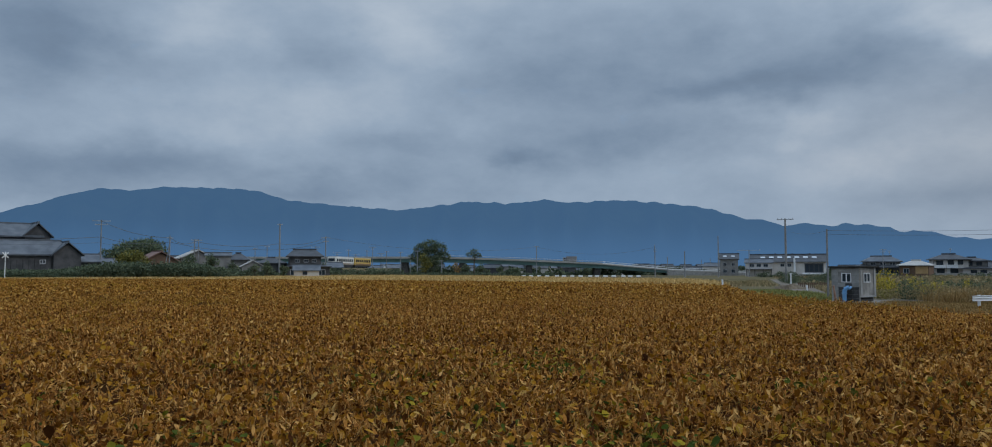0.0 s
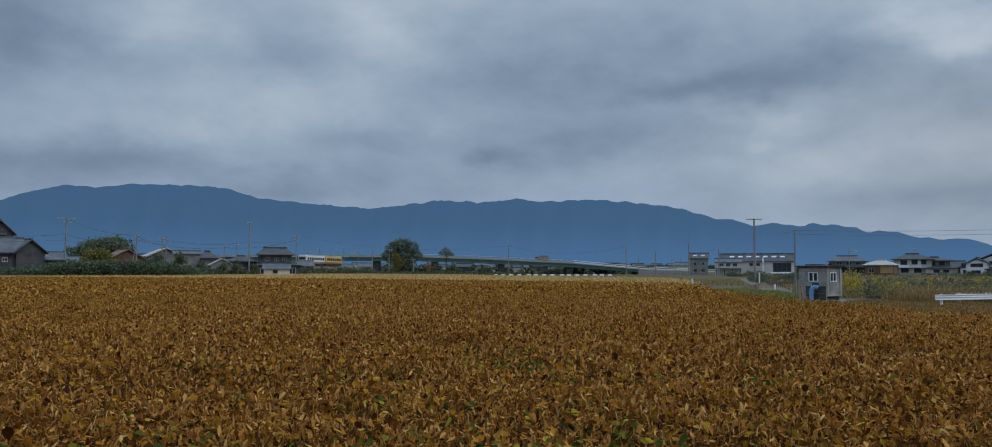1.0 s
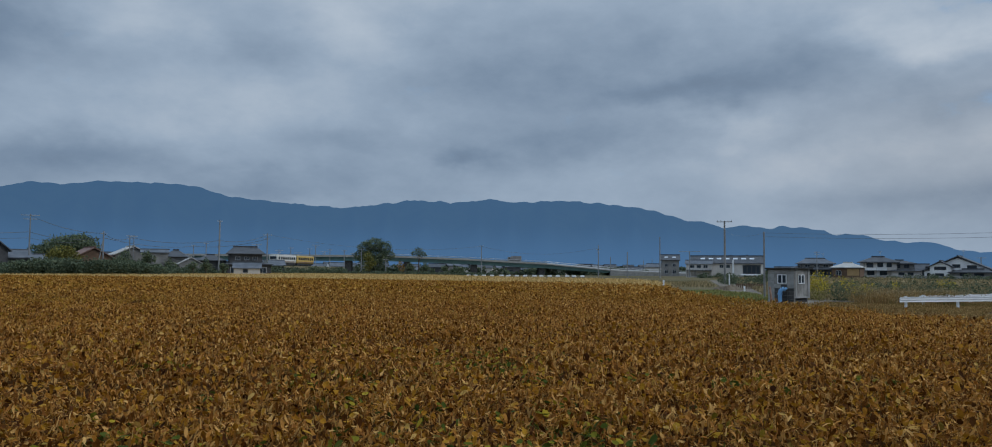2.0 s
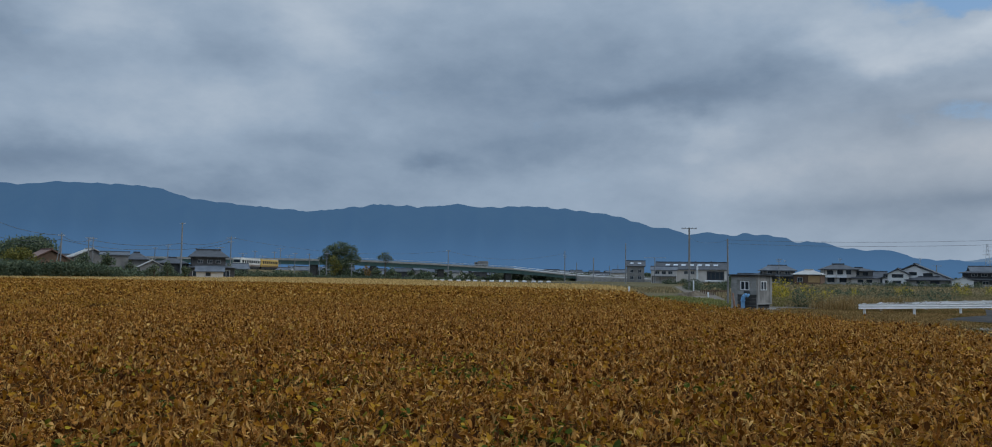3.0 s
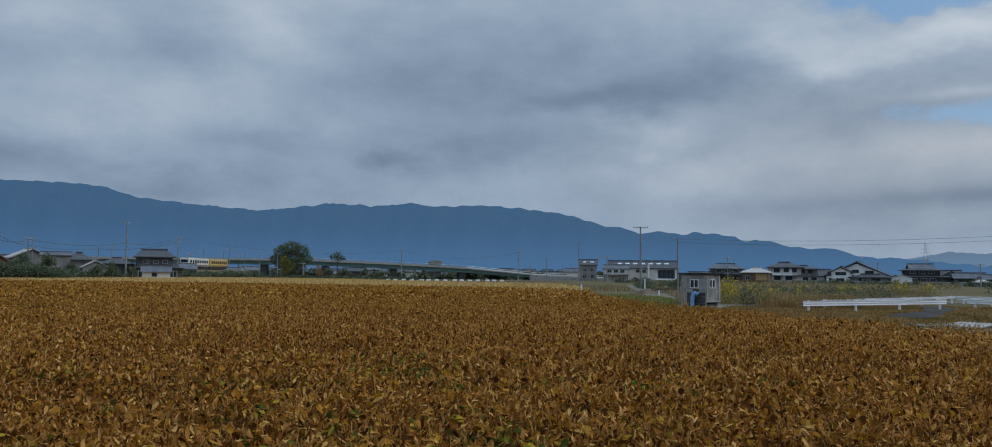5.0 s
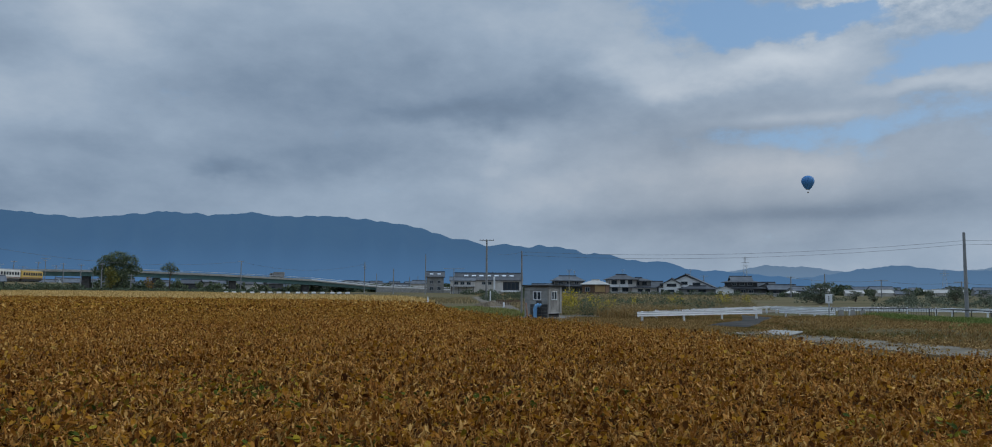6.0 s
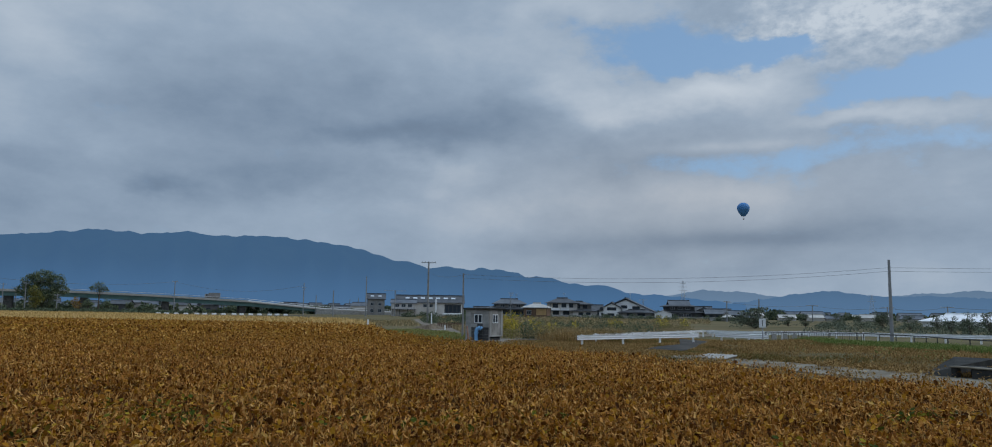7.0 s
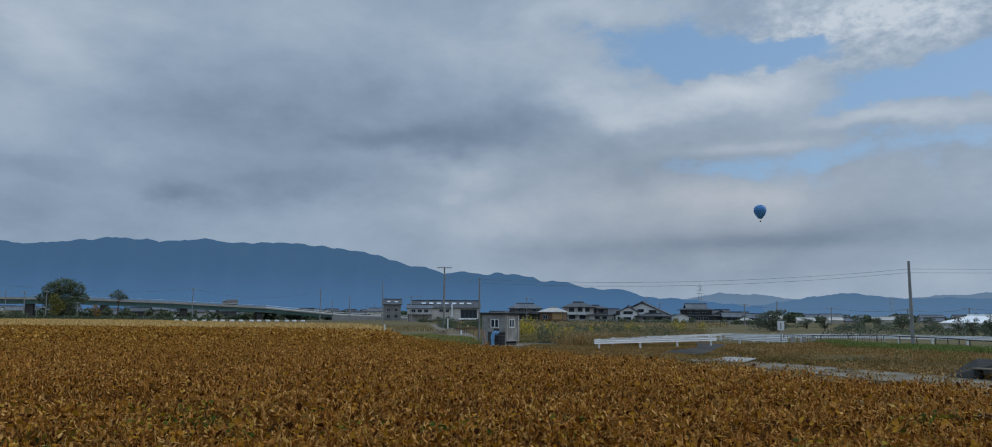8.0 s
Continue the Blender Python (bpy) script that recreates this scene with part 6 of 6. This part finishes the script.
guard_rail([(23.3, 38.6), (34.9, 42.3)], 0.60, 4, "long white steel guard rail beside the lane")
guard_rail([(37.2, 43.4), (37.4, 38.6)], 0.60, 4, "short white steel guard rail at the corner of the lane")
guard_rail([(27.0, 42.8), (44.5, 53.0)], 0.55, 8, "white steel guard rail on the far side of the lane", deep=0.16)
guard_rail([(44.5, 53.0), (46.0, 47.5)], 0.55, 3, "white steel guard rail turning along the road")
sign = thing("road_sign", spot(43.75, 52.8), -43.75, "small white sign board on a thin post", "sign")
bm = bmesh.new()
rod(bm, (0, 0, 0), (0, 0, 1.65), 0.04, None, 8)
part("post", bm, M_STEEL, sign)
part("board", boxed(-0.2, 0.2, -0.06, -0.02, 1.08, 1.64, 0.01), M_WHITE, sign)
for z in (1.2, 1.32, 1.44):
    part("marking", boxed(-0.03, 0.03, -0.067, -0.061, z, z + 0.09), M_DARKMETAL, sign)

# dark fence along the road
FENCE = [spot(43.9, 57.5), spot(46.2, 57.8), spot(50.0, 59.5), spot(53.6, 53.6), spot(54.8, 50.2), spot(60.0, 44.0)]
fence = thing("road_fence", FENCE[0], 0, "dark metal picket fence along the road", "fence")
inv = fence.matrix_basis.inverted()
n = 0
for leg, (a, b) in enumerate(zip(FENCE[:-1], FENCE[1:])):
    a, b = inv @ a, inv @ b
    L = (b - a).length
    dirn = (b - a).normalized()
    for z in (0.16, 0.72):
        bm = bmesh.new()
        rod(bm, a + Vector((0, 0, z)), b + Vector((0, 0, z)), 0.035, None, 6)
        part("rail", bm, M_DARKMETAL, fence)
    for i in range(int(L / 1.9) + 1):
        p = a + dirn * (i * 1.9)
        bm = bmesh.new()
        rod(bm, p + Vector((0, 0, -0.1)), p + Vector((0, 0, 0.74)), 0.028, None, 6)
        part("post", bm, M_DARKMETAL, fence)
    for i in range(int(L / 0.16)):
        p = a + dirn * (0.08 + i * 0.16)
        if n < 250 and leg < 2:
            part("picket", boxed(p.x - 0.01, p.x + 0.01, p.y - 0.01, p.y + 0.01, 0.16, 0.72), M_DARKMETAL, fence)
            n += 1
guard_rail([(44.0, 47.5), (52.0, 43.0)], 0.62, 5, "white guard rail along the far side of the road")
guard_rail([(52.0, 43.0), (60.0, 31.0)], 0.62, 7, "white guard rail along the far side of the road")
for az in (44.5, 45.2, 45.8):
    t = thing("sluice_post", spot(az, 55.5), -az, "tapered pale concrete post of a sluice", "post", "sluice posts")
    part("shaft", solid([(-0.26, -0.1), (0.22, -0.1), (0.10, 0.66), (-0.14, 0.66)], -0.15, 0.15), M_CONC, t)

# culvert and corrugated sheets beside the channel
culvert = thing("culvert", (23.3, 16.0, -0.1), 0, "square concrete culvert outlet in the channel bank", "culvert")
part("headwall", boxed(0.0, 0.25, -3.4, -0.32, -0.1, 0.42, 0.03), M_WETCONC, culvert)
part("headwall", boxed(0.0, 0.25, 0.16, 0.34, -0.1, 0.42, 0.03), M_WETCONC, culvert)
part("lintel", boxed(-0.06, 0.3, -1.15, 0.36, 0.42, 0.47, 0.02), M_EDGE, culvert)
part("cap", boxed(-0.02, 0.3, -3.4, -1.17, 0.42, 0.47, 0.02), M_WETCONC, culvert)
part("sill", boxed(-0.35, 0.0, -3.4, 0.4, -0.1, 0.05, 0.02), M_EDGE, culvert)
# added dark plate standing for the shade deep in the outlet
part("outlet_shade", boxed(0.9, 1.0, -0.4, 0.3, -0.1, 0.42), M_DARKMETAL, culvert)
part("ceiling_slab", boxed(0.3, 1.0, -0.4, 0.34, 0.40, 0.46), M_WETCONC, culvert)
bm = bmesh.new()
vs = [bm.verts.new(p) for p in ((0.0, 0.36, 0.06), (0.0, 1.5, 0.05), (5.0, 3.7, 0.50), (4.2, 1.6, 0.56), (0.25, 0.36, 0.44))]
bm.faces.new(vs)
res = bmesh.ops.extrude_face_region(bm, geom=list(bm.faces))
for v in [g for g in res["geom"] if isinstance(g, bmesh.types.BMVert)]:
    v.co.z -= 0.25
bmesh.ops.recalc_face_normals(bm, faces=bm.faces)
part("wing_wall", bm, M_WETCONC, culvert)
sheets = thing("corrugated_sheets", spot(40.7, 34.5, 0.02), -40.7, "pale corrugated sheets laid on the channel edge", "sheets")
for i in range(8):
    x = -0.95 + i * 0.27
    part("rib", boxed(x, x + 0.15, -0.8, 0.8, 0.05, 0.15, 0.03, m=pose(0, 0, 0.06, 6, 0, -30)), M_CONC, sheets)

# added dark board that paints the shade between the ribs
part("rib_gap_shade", boxed(-0.98, 1.1, -0.68, 0.68, 0.02, 0.05, m=pose(0, 0, 0.06, 6, 0, -30)), M_STAIN_SHADE, sheets)
# low slatted fence and a signal post
low = thing("low_fence", spot(21.0, 88), -21.8, "low weathered brown slat fence beside the farm road", "fence")
for i in range(16):
    part("slat", boxed(-0.1 + i * 0.19, 0.02 + i * 0.19, -0.02, 0.02, 0.0, 0.62, 0.01), M_BROWNWALL, low)
part("rail", boxed(-0.15, 3.0, 0.022, 0.06, 0.42, 0.5), M_BROWNWALL, low)
sig = thing("crossing_signal", spot(-31.9, 182), 32, "white level-crossing signal post beside the barn", "signal")
part("mast", boxed(-0.08, 0.08, -0.08, 0.08, 0.0, 5.6, 0.03), M_WHITE, sig)
for turn in (45, -45):
    part("crossbuck_board", boxed(-0.75, 0.75, -0.14, -0.09, -0.09, 0.09, 0.02, m=pose(0, 0.0 if turn > 0 else -0.06, 4.9, 0, turn, 0)), M_WHITE, sig)
part("lamp_bar", boxed(-0.5, 0.5, -0.14, -0.085, 3.7, 3.82, 0.02), M_DARKMETAL, sig)
for x in (-0.4, 0.4):
    bm = bmesh.new()
    rod(bm, (x, -0.24, 3.76), (x, -0.15, 3.76), 0.2, None, 14)
    part("lamp", bm, M_DARKMETAL, sig)

sheets.scale = (0.66, 0.66, 0.66)
# ---- balloon ----
BALL = spot(42.55, 1080, rise(7.3, 1080))
balloon = thing("hot_air_balloon", BALL, 0, "blue hot-air balloon drifting over the plain", "balloon")
GORES = 16
profile = [(0.02, 9.3), (2.6, 9.0), (5.2, 7.7), (7.2, 5.4), (8.0, 2.6), (7.6, -0.4), (6.2, -3.6), (4.2, -6.6), (2.4, -8.8)]
for i in range(GORES):
    bm = bmesh.new()
    rows = []
    for r, z in profile:
        row = []
        for k in range(4):
            a = (i + k / 3) * math.tau / GORES
            bulge = 1.0 + 0.02 * math.sin(math.pi * k / 3)
            row.append(bm.verts.new((r * bulge * math.cos(a), r * bulge * math.sin(a), z)))
        rows.append(row)
    for r0, r1 in zip(rows[:-1], rows[1:]):
        for k in range(3):
            f = bm.faces.new((r0[k + 1], r0[k], r1[k], r1[k + 1]))
            f.smooth = True
    part("gore", bm, M_BALLOON, balloon)
part("basket", boxed(-0.8, 0.8, -0.6, 0.6, -13.2, -11.8, 0.1), M_WICKER, balloon)
for sx in (-0.75, 0.75):
    for sy in (-0.55, 0.55):
        bm = bmesh.new()
        rod(bm, (sx, sy, -11.8), (sx * 2.6, sy * 3.0, -8.8), 0.04, None, 4)
        part("rope", bm, M_WIRE, balloon)
